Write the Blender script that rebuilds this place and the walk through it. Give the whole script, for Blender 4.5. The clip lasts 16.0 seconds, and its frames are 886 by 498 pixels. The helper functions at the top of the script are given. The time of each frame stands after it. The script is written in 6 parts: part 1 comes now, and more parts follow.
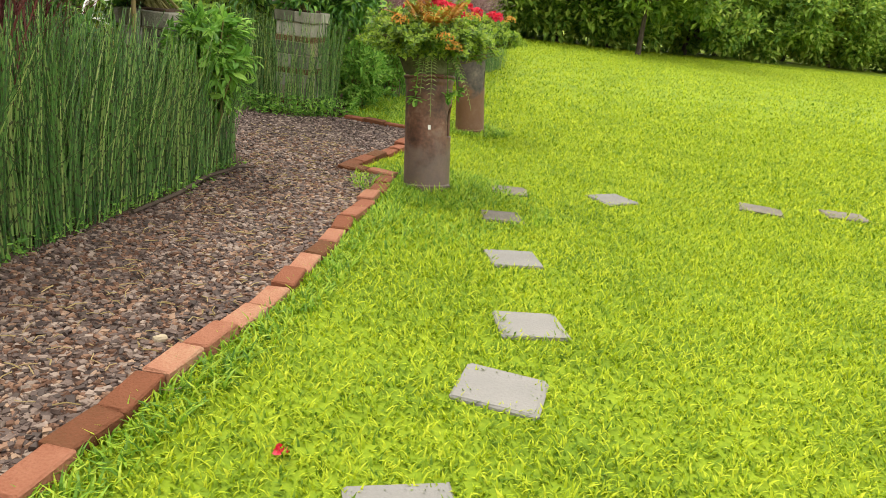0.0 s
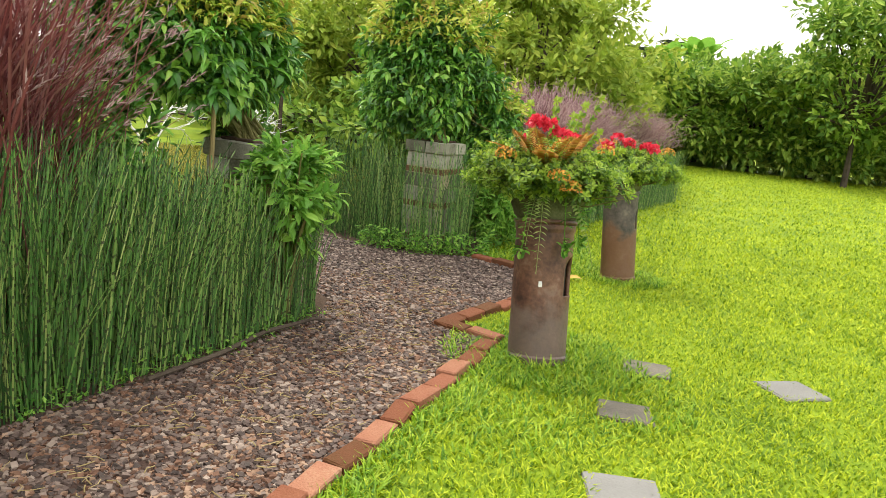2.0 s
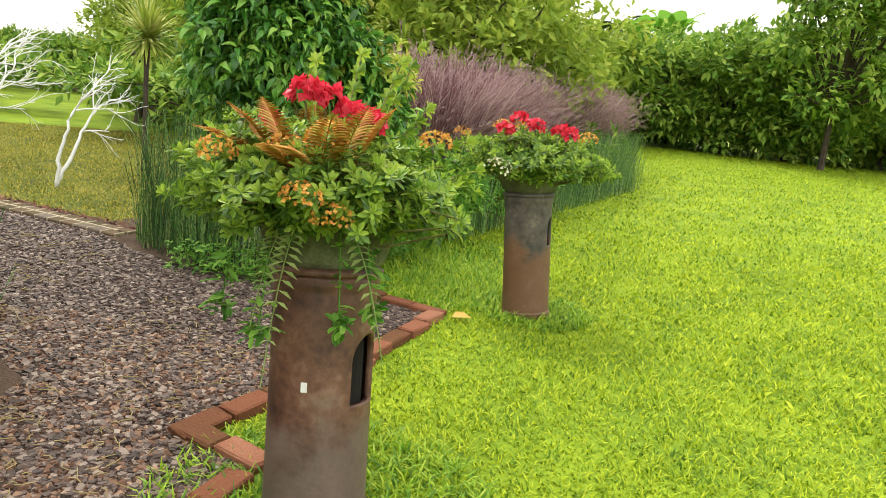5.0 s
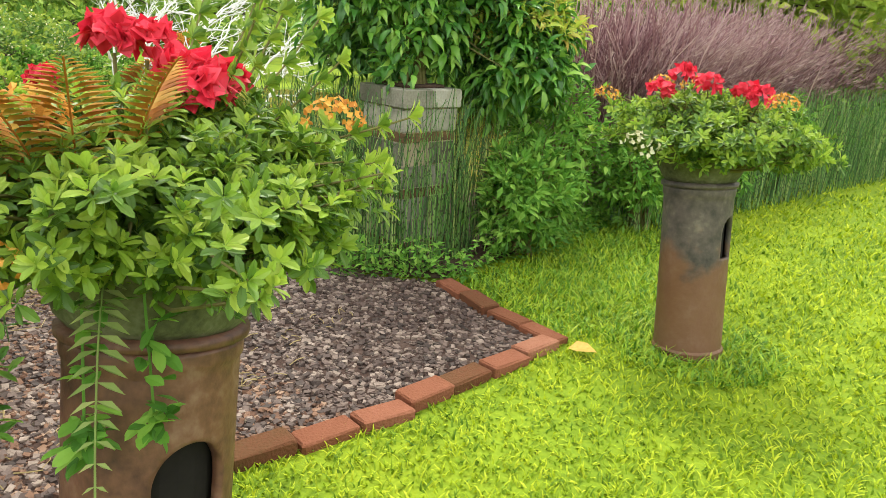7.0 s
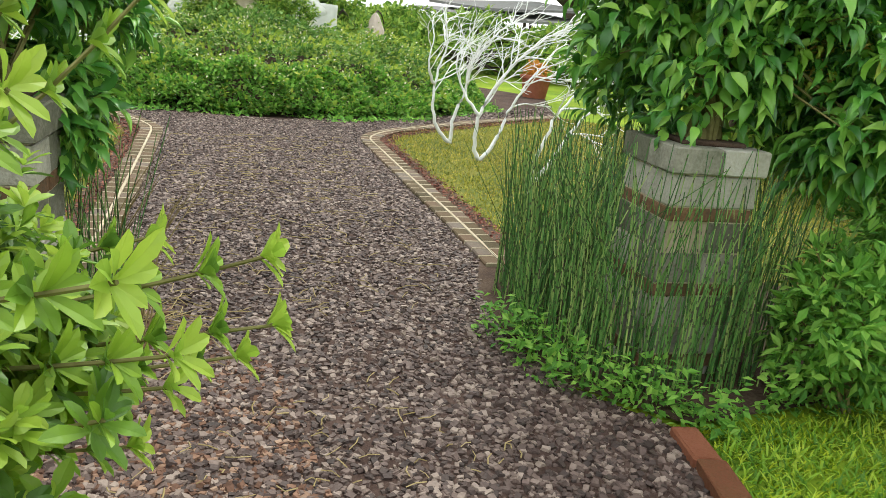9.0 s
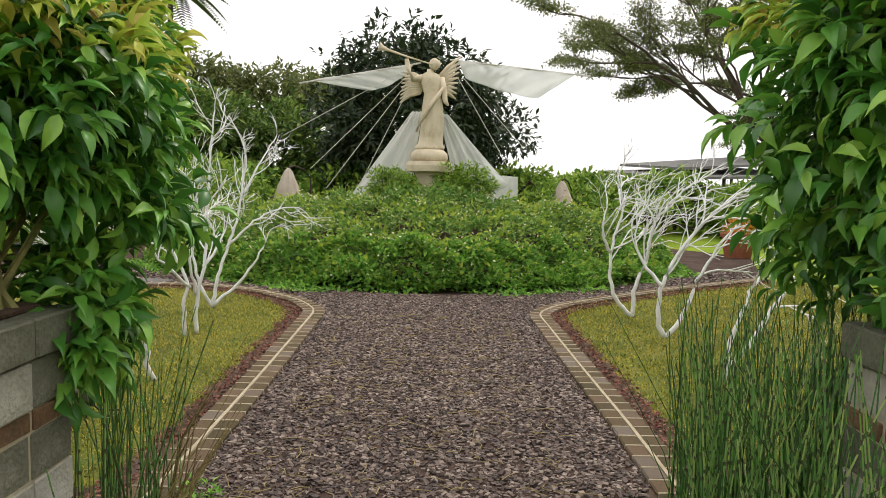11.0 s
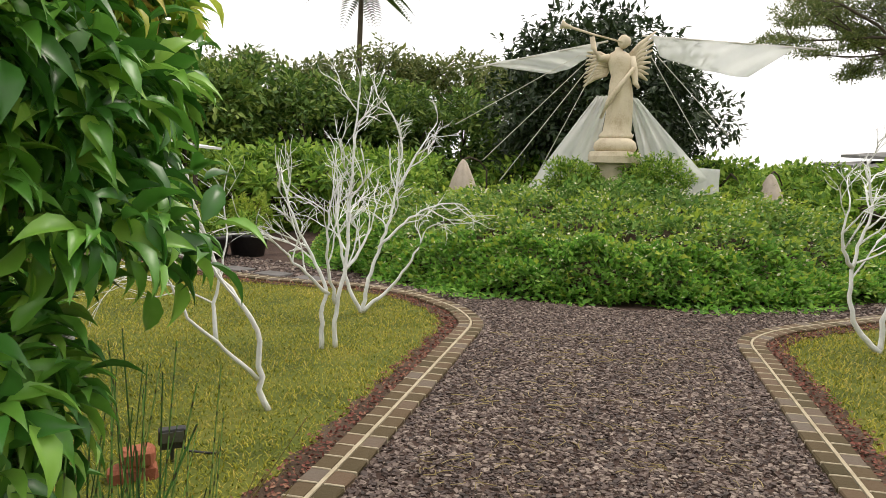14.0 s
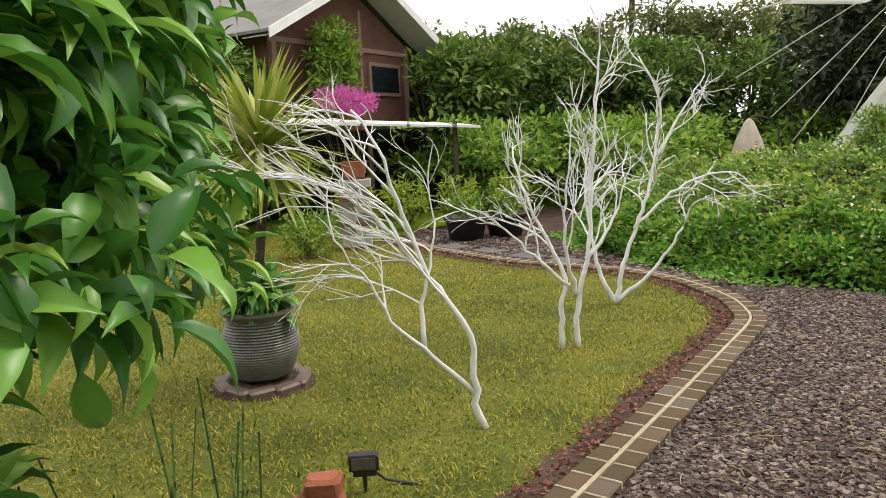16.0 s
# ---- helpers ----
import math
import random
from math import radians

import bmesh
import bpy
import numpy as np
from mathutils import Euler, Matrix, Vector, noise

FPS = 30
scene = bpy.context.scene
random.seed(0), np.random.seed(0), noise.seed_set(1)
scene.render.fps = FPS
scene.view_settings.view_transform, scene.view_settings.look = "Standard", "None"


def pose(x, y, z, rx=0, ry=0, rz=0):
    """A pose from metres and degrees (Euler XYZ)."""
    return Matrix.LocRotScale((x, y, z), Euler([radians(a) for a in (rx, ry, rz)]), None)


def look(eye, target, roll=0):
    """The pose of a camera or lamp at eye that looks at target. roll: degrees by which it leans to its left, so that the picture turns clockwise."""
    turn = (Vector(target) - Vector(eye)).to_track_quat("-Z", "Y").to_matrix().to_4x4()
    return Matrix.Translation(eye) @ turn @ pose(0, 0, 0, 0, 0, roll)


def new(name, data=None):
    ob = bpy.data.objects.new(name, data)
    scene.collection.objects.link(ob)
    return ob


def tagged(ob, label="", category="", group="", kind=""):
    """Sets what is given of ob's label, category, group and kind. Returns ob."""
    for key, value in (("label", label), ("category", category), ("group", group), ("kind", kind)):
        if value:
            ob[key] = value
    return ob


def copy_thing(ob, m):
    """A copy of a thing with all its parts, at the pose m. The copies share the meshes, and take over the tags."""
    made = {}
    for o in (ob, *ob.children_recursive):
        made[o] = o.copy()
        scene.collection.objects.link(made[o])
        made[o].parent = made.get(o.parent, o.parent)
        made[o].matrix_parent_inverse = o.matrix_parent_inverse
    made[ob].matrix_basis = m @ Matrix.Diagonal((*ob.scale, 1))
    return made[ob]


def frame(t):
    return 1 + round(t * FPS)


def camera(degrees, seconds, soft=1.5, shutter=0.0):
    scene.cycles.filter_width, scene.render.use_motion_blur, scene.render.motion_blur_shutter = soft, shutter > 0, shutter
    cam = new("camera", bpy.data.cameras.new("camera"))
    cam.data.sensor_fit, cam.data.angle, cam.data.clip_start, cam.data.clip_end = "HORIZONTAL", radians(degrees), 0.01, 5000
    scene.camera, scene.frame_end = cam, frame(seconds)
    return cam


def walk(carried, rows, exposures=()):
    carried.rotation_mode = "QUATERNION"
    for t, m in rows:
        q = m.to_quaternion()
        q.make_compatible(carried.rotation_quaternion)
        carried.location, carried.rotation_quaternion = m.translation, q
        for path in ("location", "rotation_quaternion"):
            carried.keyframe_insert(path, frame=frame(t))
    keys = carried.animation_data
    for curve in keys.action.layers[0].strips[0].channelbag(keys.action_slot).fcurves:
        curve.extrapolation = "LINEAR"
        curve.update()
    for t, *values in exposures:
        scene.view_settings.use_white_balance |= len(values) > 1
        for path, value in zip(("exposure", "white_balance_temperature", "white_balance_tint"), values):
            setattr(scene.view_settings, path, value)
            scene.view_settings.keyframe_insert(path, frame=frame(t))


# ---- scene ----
from mathutils.geometry import tessellate_polygon

cam = camera(62.0, 16.0, soft=0.7)
PATH = [
    (0, (-0.111, 0.824, 1.389), (0.015, 2.711, 0.74), 6.7),
    (0.5, (0.086, 1.077, 1.42), (0.06, 2.971, 0.779), 5.3),
    (1, (0.114, 1.432, 1.41), (0.009, 3.359, 0.886), 6.1),
    (1.5, (0.146, 1.694, 1.424), (-0.021, 3.64, 0.996), 6.5),
    (2, (0.304, 1.997, 1.43), (-0.088, 3.92, 1.044), 6.1),
    (2.5, (0.436, 2.224, 1.446), (0.133, 4.15, 0.999), 7.1),
    (3, (0.49, 2.614, 1.457), (0.169, 4.536, 1.009), 3.8),
    (3.4, (0.543, 2.923, 1.43), (0.179, 4.857, 1.07), 5.0),
    (3.5, (0.603, 2.986, 1.433), (0.236, 4.916, 1.059), 6.5),
    (4, (0.764, 3.309, 1.439), (0.416, 5.228, 0.994), 6.9),
    (4.1, (0.766, 3.395, 1.439), (0.457, 5.324, 1.007), 6.8),
    (4.2, (0.75, 3.488, 1.439), (0.459, 5.431, 1.062), 6.9),
    (6.3, (1.079, 4.99, 1.444), (0.411, 6.795, 0.9), 3.1),
    (6.5, (1.147, 5.16, 1.434), (0.377, 6.93, 0.911), 3.1),
    (7, (1.243, 5.498, 1.443), (0.254, 7.133, 0.851), 3.8),
    (7.5, (1.19, 5.791, 1.418), (0.175, 7.426, 0.871), 4.8),
    (8, (1.089, 6.089, 1.405), (-0.034, 7.647, 0.847), 4.5),
    (8.5, (0.983, 6.38, 1.45), (-0.431, 7.697, 0.933), 5.5),
    (9, (0.864, 6.705, 1.427), (-0.768, 7.704, 0.844), 6.0),
    (9.5, (0.644, 6.927, 1.447), (-1.096, 7.817, 1.021), 6.2),
    (10, (0.526, 7.08, 1.453), (-1.291, 7.849, 1.126), 3.9),
    (10.2, (0.468, 7.178, 1.465), (-1.402, 7.839, 1.203), 3.0),
    (12.3, (-0.194, 7.545, 1.406), (-2.147, 7.934, 1.214), 0.5),
    (12.5, (-0.243, 7.605, 1.419), (-2.204, 7.93, 1.19), 0.7),
    (13, (-0.387, 7.686, 1.382), (-2.323, 8.153, 1.2), 3.6),
    (13.5, (-0.743, 7.654, 1.442), (-2.727, 7.835, 1.265), 1.0),
    (14, (-0.968, 7.703, 1.45), (-2.956, 7.723, 1.231), 1.6),
    (14.5, (-1.187, 7.827, 1.464), (-3.145, 7.51, 1.207), 0.2),
    (15, (-1.314, 7.87, 1.473), (-3.239, 7.469, 1.107), 1.6),
    (15.5, (-1.61, 7.828, 1.465), (-3.509, 7.25, 1.22), -0.7),
    (16, (-1.804, 7.856, 1.443), (-3.651, 7.143, 1.155), -2.4),
]
walk(cam, [(t, look(eye, to, roll)) for t, eye, to, roll in PATH],
     [(0, 0.97, 7150, 12), (1.5, 1.16, 7050, 11), (3, 0.85, 6900, 10), (3.5, 0.97, 6900, 10), (4.2, 1.02, 6900, 9), (6.3, 1.10, 6850, 8), (7, 1.20, 6800, 8), (8, 1.20, 6700, 7), (8.5, 0.88, 6500, 6), (9, 0.94, 6400, 6), (9.5, 0.56, 6350, 6), (10, 0.43, 6500, 8), (12.5, 0.28, 6900, 13), (14.5, 0.54, 6850, 12), (15.5, 0.66, 6800, 12), (16, 0.52, 6800, 12)])

# ---- world, sun, exposure ----
world = bpy.data.worlds.new("overcast_sky")
scene.world = world
world.use_nodes = True
wn = world.node_tree.nodes
wl = world.node_tree.links
sky = wn.new("ShaderNodeTexSky")
sky.sky_type, sky.sun_disc = "NISHITA", False
sky.sun_elevation, sky.sun_rotation = radians(58), radians(200)
sky.air_density, sky.dust_density, sky.ozone_density = 1.0, 2.0, 1.0
grey = wn.new("ShaderNodeHueSaturation")
grey.inputs["Saturation"].default_value = 0.15
wl.new(sky.outputs[0], grey.inputs["Color"])
cloud = wn.new("ShaderNodeMix")               # a closed white cloud cover over the sky
cloud.data_type = "RGBA"
cloud.inputs[0].default_value = 0.8
cloud.inputs[7].default_value = (7.6, 7.6, 7.7, 1)
wl.new(grey.outputs[0], cloud.inputs[6])
wl.new(cloud.outputs[2], wn["Background"].inputs["Color"])
wn["Background"].inputs["Strength"].default_value = 0.15

sun = new("sun", bpy.data.lights.new("sun", "SUN"))
sun.data.energy, sun.data.angle, sun.data.color = 1.5, radians(18), (1.0, 0.96, 0.88)
sun.matrix_world = look((0, 0, 30), (11, -14, 0))


# ---- materials ----
def ramp(nt, stops):
    r = nt.nodes.new("ShaderNodeValToRGB")
    el = r.color_ramp.elements
    while len(el) < len(stops):
        el.new(0.5)
    for e, (p, c) in zip(el, stops):
        e.position, e.color = p, (*c, 1)
    return r


def material(name, colors, rough=0.7, scale=8.0, fine=60.0, bump=0.2, spread="noise", metal=0.0, trans=0.0, vary=0.0, fine_mix=0.35, gloss=0.5, rust=None, nodes=0.0, open_weave=0.0):
    """Colour from two scales of noise (or one step per loose piece), fine relief, optional light passing through thin leaves."""
    m = bpy.data.materials.new(name)
    m.use_nodes = True
    nt = m.node_tree
    bsdf = nt.nodes["Principled BSDF"]
    bsdf.inputs["Roughness"].default_value = rough
    bsdf.inputs["Metallic"].default_value = metal
    bsdf.inputs["Specular IOR Level"].default_value = gloss
    geo = nt.nodes.new("ShaderNodeNewGeometry")
    tc = nt.nodes.new("ShaderNodeTexCoord")
    n1 = nt.nodes.new("ShaderNodeTexNoise")
    n1.inputs["Scale"].default_value, n1.inputs["Detail"].default_value = scale, 5
    n2 = nt.nodes.new("ShaderNodeTexNoise")
    n2.inputs["Scale"].default_value, n2.inputs["Detail"].default_value = fine, 4
    src = geo.outputs["Position"] if spread in ("noise", "island") else tc.outputs["Object"]
    nt.links.new(src, n1.inputs["Vector"])
    nt.links.new(src, n2.inputs["Vector"])
    mix = nt.nodes.new("ShaderNodeMix")
    mix.data_type = "FLOAT"
    mix.inputs[0].default_value = fine_mix
    nt.links.new(n1.outputs["Fac"], mix.inputs[2])
    nt.links.new(n2.outputs["Fac"], mix.inputs[3])
    fac = mix.outputs[0]
    if spread == "island":
        m2 = nt.nodes.new("ShaderNodeMix")
        m2.data_type = "FLOAT"
        m2.inputs[0].default_value = 0.6
        nt.links.new(fac, m2.inputs[2])
        nt.links.new(geo.outputs["Random Per Island"], m2.inputs[3])
        fac = m2.outputs[0]
    if spread == "object":
        oi = nt.nodes.new("ShaderNodeObjectInfo")
        m2 = nt.nodes.new("ShaderNodeMix")
        m2.data_type = "FLOAT"
        m2.inputs[0].default_value = vary or 0.5
        nt.links.new(fac, m2.inputs[2])
        nt.links.new(oi.outputs["Random"], m2.inputs[3])
        fac = m2.outputs[0]
    lo, hi = (0.32, 0.68) if spread == "noise" else (0.15, 0.85)
    k = len(colors)
    r = ramp(nt, [(lo + (hi - lo) * i / max(1, k - 1), c) for i, c in enumerate(colors)])
    nt.links.new(fac, r.inputs[0])
    base = r.outputs[0]
    if rust:
        colour, top = rust
        sep = nt.nodes.new("ShaderNodeSeparateXYZ")
        nt.links.new(geo.outputs["Position"], sep.inputs[0])
        wob = nt.nodes.new("ShaderNodeMath")
        wob.operation = "MULTIPLY_ADD"
        nt.links.new(n1.outputs["Fac"], wob.inputs[0])
        wob.inputs[1].default_value = -0.5
        nt.links.new(sep.outputs[2], wob.inputs[2])
        band = nt.nodes.new("ShaderNodeMapRange")
        band.inputs[1].default_value, band.inputs[2].default_value = top - 0.25, top - 0.12
        band.inputs[3].default_value, band.inputs[4].default_value = 0.75, 0.0
        nt.links.new(wob.outputs[0], band.inputs[0])
        stain = nt.nodes.new("ShaderNodeMix")
        stain.data_type = "RGBA"
        nt.links.new(band.outputs[0], stain.inputs[0])
        nt.links.new(base, stain.inputs[6])
        stain.inputs[7].default_value = (*colour, 1)
        base = stain.outputs[2]
    if nodes:
        sep = nt.nodes.new("ShaderNodeSeparateXYZ")
        nt.links.new(geo.outputs["Position"], sep.inputs[0])
        along = nt.nodes.new("ShaderNodeMath")
        along.operation = "MULTIPLY_ADD"
        nt.links.new(sep.outputs[2], along.inputs[0])
        along.inputs[1].default_value = nodes
        nt.links.new(geo.outputs["Random Per Island"], along.inputs[2])
        fr = nt.nodes.new("ShaderNodeMath")
        fr.operation = "FRACT"
        nt.links.new(along.outputs[0], fr.inputs[0])
        ringed = nt.nodes.new("ShaderNodeMapRange")
        ringed.inputs[1].default_value, ringed.inputs[2].default_value = 0.80, 0.86
        nt.links.new(fr.outputs[0], ringed.inputs[0])
        joint = nt.nodes.new("ShaderNodeMix")
        joint.data_type = "RGBA"
        nt.links.new(ringed.outputs[0], joint.inputs[0])
        nt.links.new(base, joint.inputs[6])
        joint.inputs[7].default_value = (0.05, 0.06, 0.025, 1)
        base = joint.outputs[2]
    nt.links.new(base, bsdf.inputs["Base Color"])
    if bump:
        b = nt.nodes.new("ShaderNodeBump")
        b.inputs["Strength"].default_value, b.inputs["Distance"].default_value = bump, 0.01
        nt.links.new(n2.outputs["Fac"], b.inputs["Height"])
        nt.links.new(b.outputs[0], bsdf.inputs["Normal"])
    if trans:
        tr = nt.nodes.new("ShaderNodeBsdfTranslucent")
        nt.links.new(r.outputs[0], tr.inputs["Color"])
        ms = nt.nodes.new("ShaderNodeMixShader")
        ms.inputs[0].default_value = trans
        nt.links.new(bsdf.outputs[0], ms.inputs[1])
        nt.links.new(tr.outputs[0], ms.inputs[2])
        nt.links.new(ms.outputs[0], nt.nodes["Material Output"].inputs["Surface"])
    if open_weave:
        out = nt.nodes["Material Output"].inputs["Surface"]
        holes = nt.nodes.new("ShaderNodeBsdfTransparent")
        ms = nt.nodes.new("ShaderNodeMixShader")
        ms.inputs[0].default_value = open_weave
        nt.links.new(out.links[0].from_socket, ms.inputs[1])
        nt.links.new(holes.outputs[0], ms.inputs[2])
        nt.links.new(ms.outputs[0], out)
    return m


M_LAWN = material("lawn_soil_and_turf", [(0.075, 0.145, 0.011), (0.165, 0.25, 0.013), (0.26, 0.34, 0.017)], 0.9, 1.3, 45, 0.6, gloss=0.2)
M_BLADE = material("grass_blades", [(0.06, 0.15, 0.012), (0.21, 0.33, 0.016), (0.38, 0.48, 0.02), (0.56, 0.62, 0.05)], 0.65, 1.1, 20, 0, "island", trans=0.35, gloss=0.25)
M_BLADEG = material("lush_grass_blades", [(0.05, 0.15, 0.014), (0.15, 0.31, 0.022), (0.28, 0.45, 0.03), (0.48, 0.58, 0.06)], 0.55, 1.4, 20, 0, "island", trans=0.35, gloss=0.35)
M_BLADE2 = material("garden_turf_blades", [(0.05, 0.085, 0.01), (0.20, 0.22, 0.02), (0.39, 0.36, 0.04), (0.56, 0.43, 0.13)], 0.7, 0.9, 20, 0, "island", trans=0.3, gloss=0.25)
M_TURF = material("worn_garden_turf", [(0.04, 0.055, 0.01), (0.09, 0.11, 0.016), (0.17, 0.16, 0.03)], 0.9, 1.6, 45, 0.6, gloss=0.2)
M_SOIL = material("dark_soil", [(0.035, 0.022, 0.015), (0.07, 0.045, 0.03), (0.11, 0.08, 0.06)], 0.95, 4, 70, 0.8, gloss=0.2)
M_GRIT = material("gravel_bed", [(0.03, 0.018, 0.014), (0.06, 0.037, 0.029), (0.10, 0.068, 0.054)], 0.95, 2.5, 60, 1.0, gloss=0.2)
M_EARTHSTONE = material("earthy_gravel", [(0.055, 0.028, 0.018), (0.125, 0.066, 0.042), (0.20, 0.115, 0.075), (0.33, 0.235, 0.165)], 0.85, 1.2, 90, 0.3, "island", gloss=0.25)
M_STONE = material("gravel_stone", [(0.022, 0.015, 0.012), (0.062, 0.041, 0.034), (0.122, 0.085, 0.070), (0.30, 0.24, 0.195)], 0.66, 1.2, 90, 0.3, "island", gloss=0.35)
M_BRICK = material("red_brick", [(0.085, 0.048, 0.018), (0.13, 0.05, 0.024), (0.18, 0.066, 0.034), (0.235, 0.092, 0.053), (0.31, 0.145, 0.09), (0.40, 0.27, 0.17)], 0.9, 6, 90, 0.7, "object", vary=0.52, gloss=0.2)
M_KERB = material("mossy_kerb_brick", [(0.055, 0.045, 0.022), (0.09, 0.065, 0.035), (0.12, 0.08, 0.05), (0.14, 0.12, 0.10)], 0.9, 7, 90, 0.5, "object", vary=0.6, gloss=0.2)
M_MORTAR = material("cream_mortar", [(0.30, 0.25, 0.17), (0.46, 0.40, 0.29)], 0.95, 9, 80, 0.4, gloss=0.2)
M_PAVER = material("grey_cement_paver", [(0.13, 0.13, 0.12), (0.20, 0.20, 0.19), (0.26, 0.255, 0.24)], 0.85, 6, 90, 0.3, "object", vary=0.4, gloss=0.3)
M_WETSTONE = material("brown_stained_paver", [(0.07, 0.062, 0.045), (0.12, 0.105, 0.08), (0.18, 0.165, 0.13)], 0.6, 6, 90, 0.3, gloss=0.45)
M_SLATE = material("dark_slate_paver", [(0.09, 0.085, 0.08), (0.15, 0.14, 0.135)], 0.85, 6, 90, 0.3, gloss=0.3)
M_PIPE = material("weathered_clay_pipe", [(0.035, 0.016, 0.011), (0.085, 0.037, 0.024), (0.15, 0.07, 0.042), (0.22, 0.131, 0.091)], 0.5, 8.0, 40, 0.25, gloss=0.45, rust=((0.13, 0.10, 0.085), 0.25))
M_PIPE2 = material("rusty_grey_clay_pipe", [(0.035, 0.032, 0.028), (0.07, 0.06, 0.052), (0.115, 0.095, 0.08), (0.19, 0.165, 0.14)], 0.55, 9.0, 40, 0.25, gloss=0.45, rust=((0.17, 0.075, 0.03), 0.42))
M_BOWL = material("mossy_concrete_bowl", [(0.05, 0.055, 0.03), (0.11, 0.12, 0.06), (0.19, 0.19, 0.12)], 0.9, 9, 70, 0.4, gloss=0.2)
# near-black colour that paints the shade inside the pipes and under the awning
M_DARK = material("painted_black_shade", [(0.012, 0.011, 0.01), (0.02, 0.018, 0.016)], 0.9, 6, 50, 0.1, gloss=0.1)
M_BLOCK = material("grey_washed_block", [(0.05, 0.055, 0.03), (0.15, 0.15, 0.11), (0.35, 0.34, 0.28), (0.54, 0.53, 0.48)], 0.9, 9, 70, 0.7, "object", vary=0.42, gloss=0.2)
M_BLOCKB = material("brown_block_course", [(0.07, 0.055, 0.035), (0.15, 0.085, 0.045), (0.24, 0.15, 0.09)], 0.9, 8, 70, 0.5, gloss=0.2)
M_HORSE = material("horsetail_stem", [(0.012, 0.05, 0.012), (0.05, 0.155, 0.03), (0.14, 0.30, 0.065), (0.36, 0.44, 0.14)], 0.45, 2, 30, 0, "island", trans=0.1, gloss=0.45, nodes=13.0)
M_DRYREED = material("dry_reed", [(0.22, 0.17, 0.07), (0.36, 0.29, 0.14)], 0.8, 3, 30, 0, "island", gloss=0.2)
M_SHRUB = material("big_shrub_leaf", [(0.026, 0.10, 0.018), (0.068, 0.23, 0.034), (0.16, 0.385, 0.052), (0.36, 0.58, 0.10)], 0.36, 1.4, 25, 0, "island", trans=0.27, gloss=0.5)
# young leaf colours, lightened so that shrub tops look lit from above
M_SHRUBTIP = material("young_lit_shrub_leaf", [(0.26, 0.42, 0.05), (0.44, 0.56, 0.08), (0.54, 0.56, 0.10), (0.46, 0.28, 0.09)], 0.45, 3, 25, 0, "island", trans=0.4, gloss=0.4)
M_AZAL = material("azalea_leaf", [(0.045, 0.115, 0.018), (0.135, 0.26, 0.03), (0.31, 0.46, 0.045)], 0.4, 3.5, 25, 0, "island", trans=0.35, gloss=0.45)
M_AZALTIP = material("young_azalea_leaf", [(0.23, 0.389, 0.045), (0.391, 0.508, 0.07)], 0.45, 3, 25, 0, "island", trans=0.45, gloss=0.4)
M_WEED = material("weed_leaf", [(0.06, 0.18, 0.028), (0.17, 0.39, 0.055), (0.33, 0.54, 0.095)], 0.55, 1.2, 20, 0, "island", trans=0.42, gloss=0.3)
M_BUSH = material("bush_leaf", [(0.055, 0.13, 0.02), (0.13, 0.26, 0.034), (0.25, 0.39, 0.056), (0.40, 0.50, 0.09)], 0.6, 0.35, 5, 0, "island", trans=0.35, gloss=0.25)
# darker copy of bush_leaf, with the border trees' shade put into the colour
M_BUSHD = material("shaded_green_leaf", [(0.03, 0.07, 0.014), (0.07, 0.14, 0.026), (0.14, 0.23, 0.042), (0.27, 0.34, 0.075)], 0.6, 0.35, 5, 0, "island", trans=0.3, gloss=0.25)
M_BUSHY = material("yellow_green_leaf", [(0.16, 0.26, 0.03), (0.28, 0.39, 0.05), (0.42, 0.48, 0.08)], 0.6, 0.5, 5, 0, "island", trans=0.4, gloss=0.25)
M_DARKLEAF = material("dark_tree_leaf", [(0.012, 0.028, 0.012), (0.028, 0.05, 0.018), (0.05, 0.075, 0.025)], 0.5, 0.6, 5, 0, "island", trans=0.15, gloss=0.35)
M_OLIVE = material("olive_tree_leaf", [(0.06, 0.09, 0.028), (0.13, 0.165, 0.05), (0.24, 0.25, 0.085)], 0.6, 0.5, 5, 0, "island", trans=0.3, gloss=0.25)
M_MOUND = material("groundcover_leaf", [(0.055, 0.14, 0.03), (0.155, 0.30, 0.06), (0.34, 0.46, 0.125)], 0.6, 0.8, 12, 0, "island", trans=0.3, gloss=0.3)
M_PURPLE = material("purple_grass", [(0.11, 0.052, 0.065), (0.26, 0.14, 0.155), (0.50, 0.37, 0.37)], 0.7, 2, 20, 0, "island", trans=0.3, gloss=0.3)
M_PLUME = material("pale_grass_plume", [(0.20, 0.11, 0.12), (0.38, 0.26, 0.26), (0.56, 0.45, 0.43)], 0.8, 2, 20, 0, "island", trans=0.4, gloss=0.2)
M_MAROON = material("maroon_grass", [(0.10, 0.025, 0.028), (0.20, 0.06, 0.06), (0.33, 0.18, 0.17)], 0.7, 2, 20, 0, "island", trans=0.25, gloss=0.3)
M_RED = material("red_petal", [(0.50, 0.01, 0.025), (0.70, 0.03, 0.07), (0.84, 0.10, 0.15)], 0.5, 20, 60, 0, "island", trans=0.3, gloss=0.3)
M_ORANGE = material("orange_petal", [(0.45, 0.17, 0.03), (0.65, 0.30, 0.05), (0.72, 0.45, 0.10)], 0.6, 20, 60, 0, "island", trans=0.3, gloss=0.3)
M_RUSTFERN = material("rusty_fern", [(0.30, 0.10, 0.02), (0.45, 0.22, 0.04), (0.42, 0.34, 0.08)], 0.7, 10, 60, 0, "island", trans=0.3, gloss=0.2)
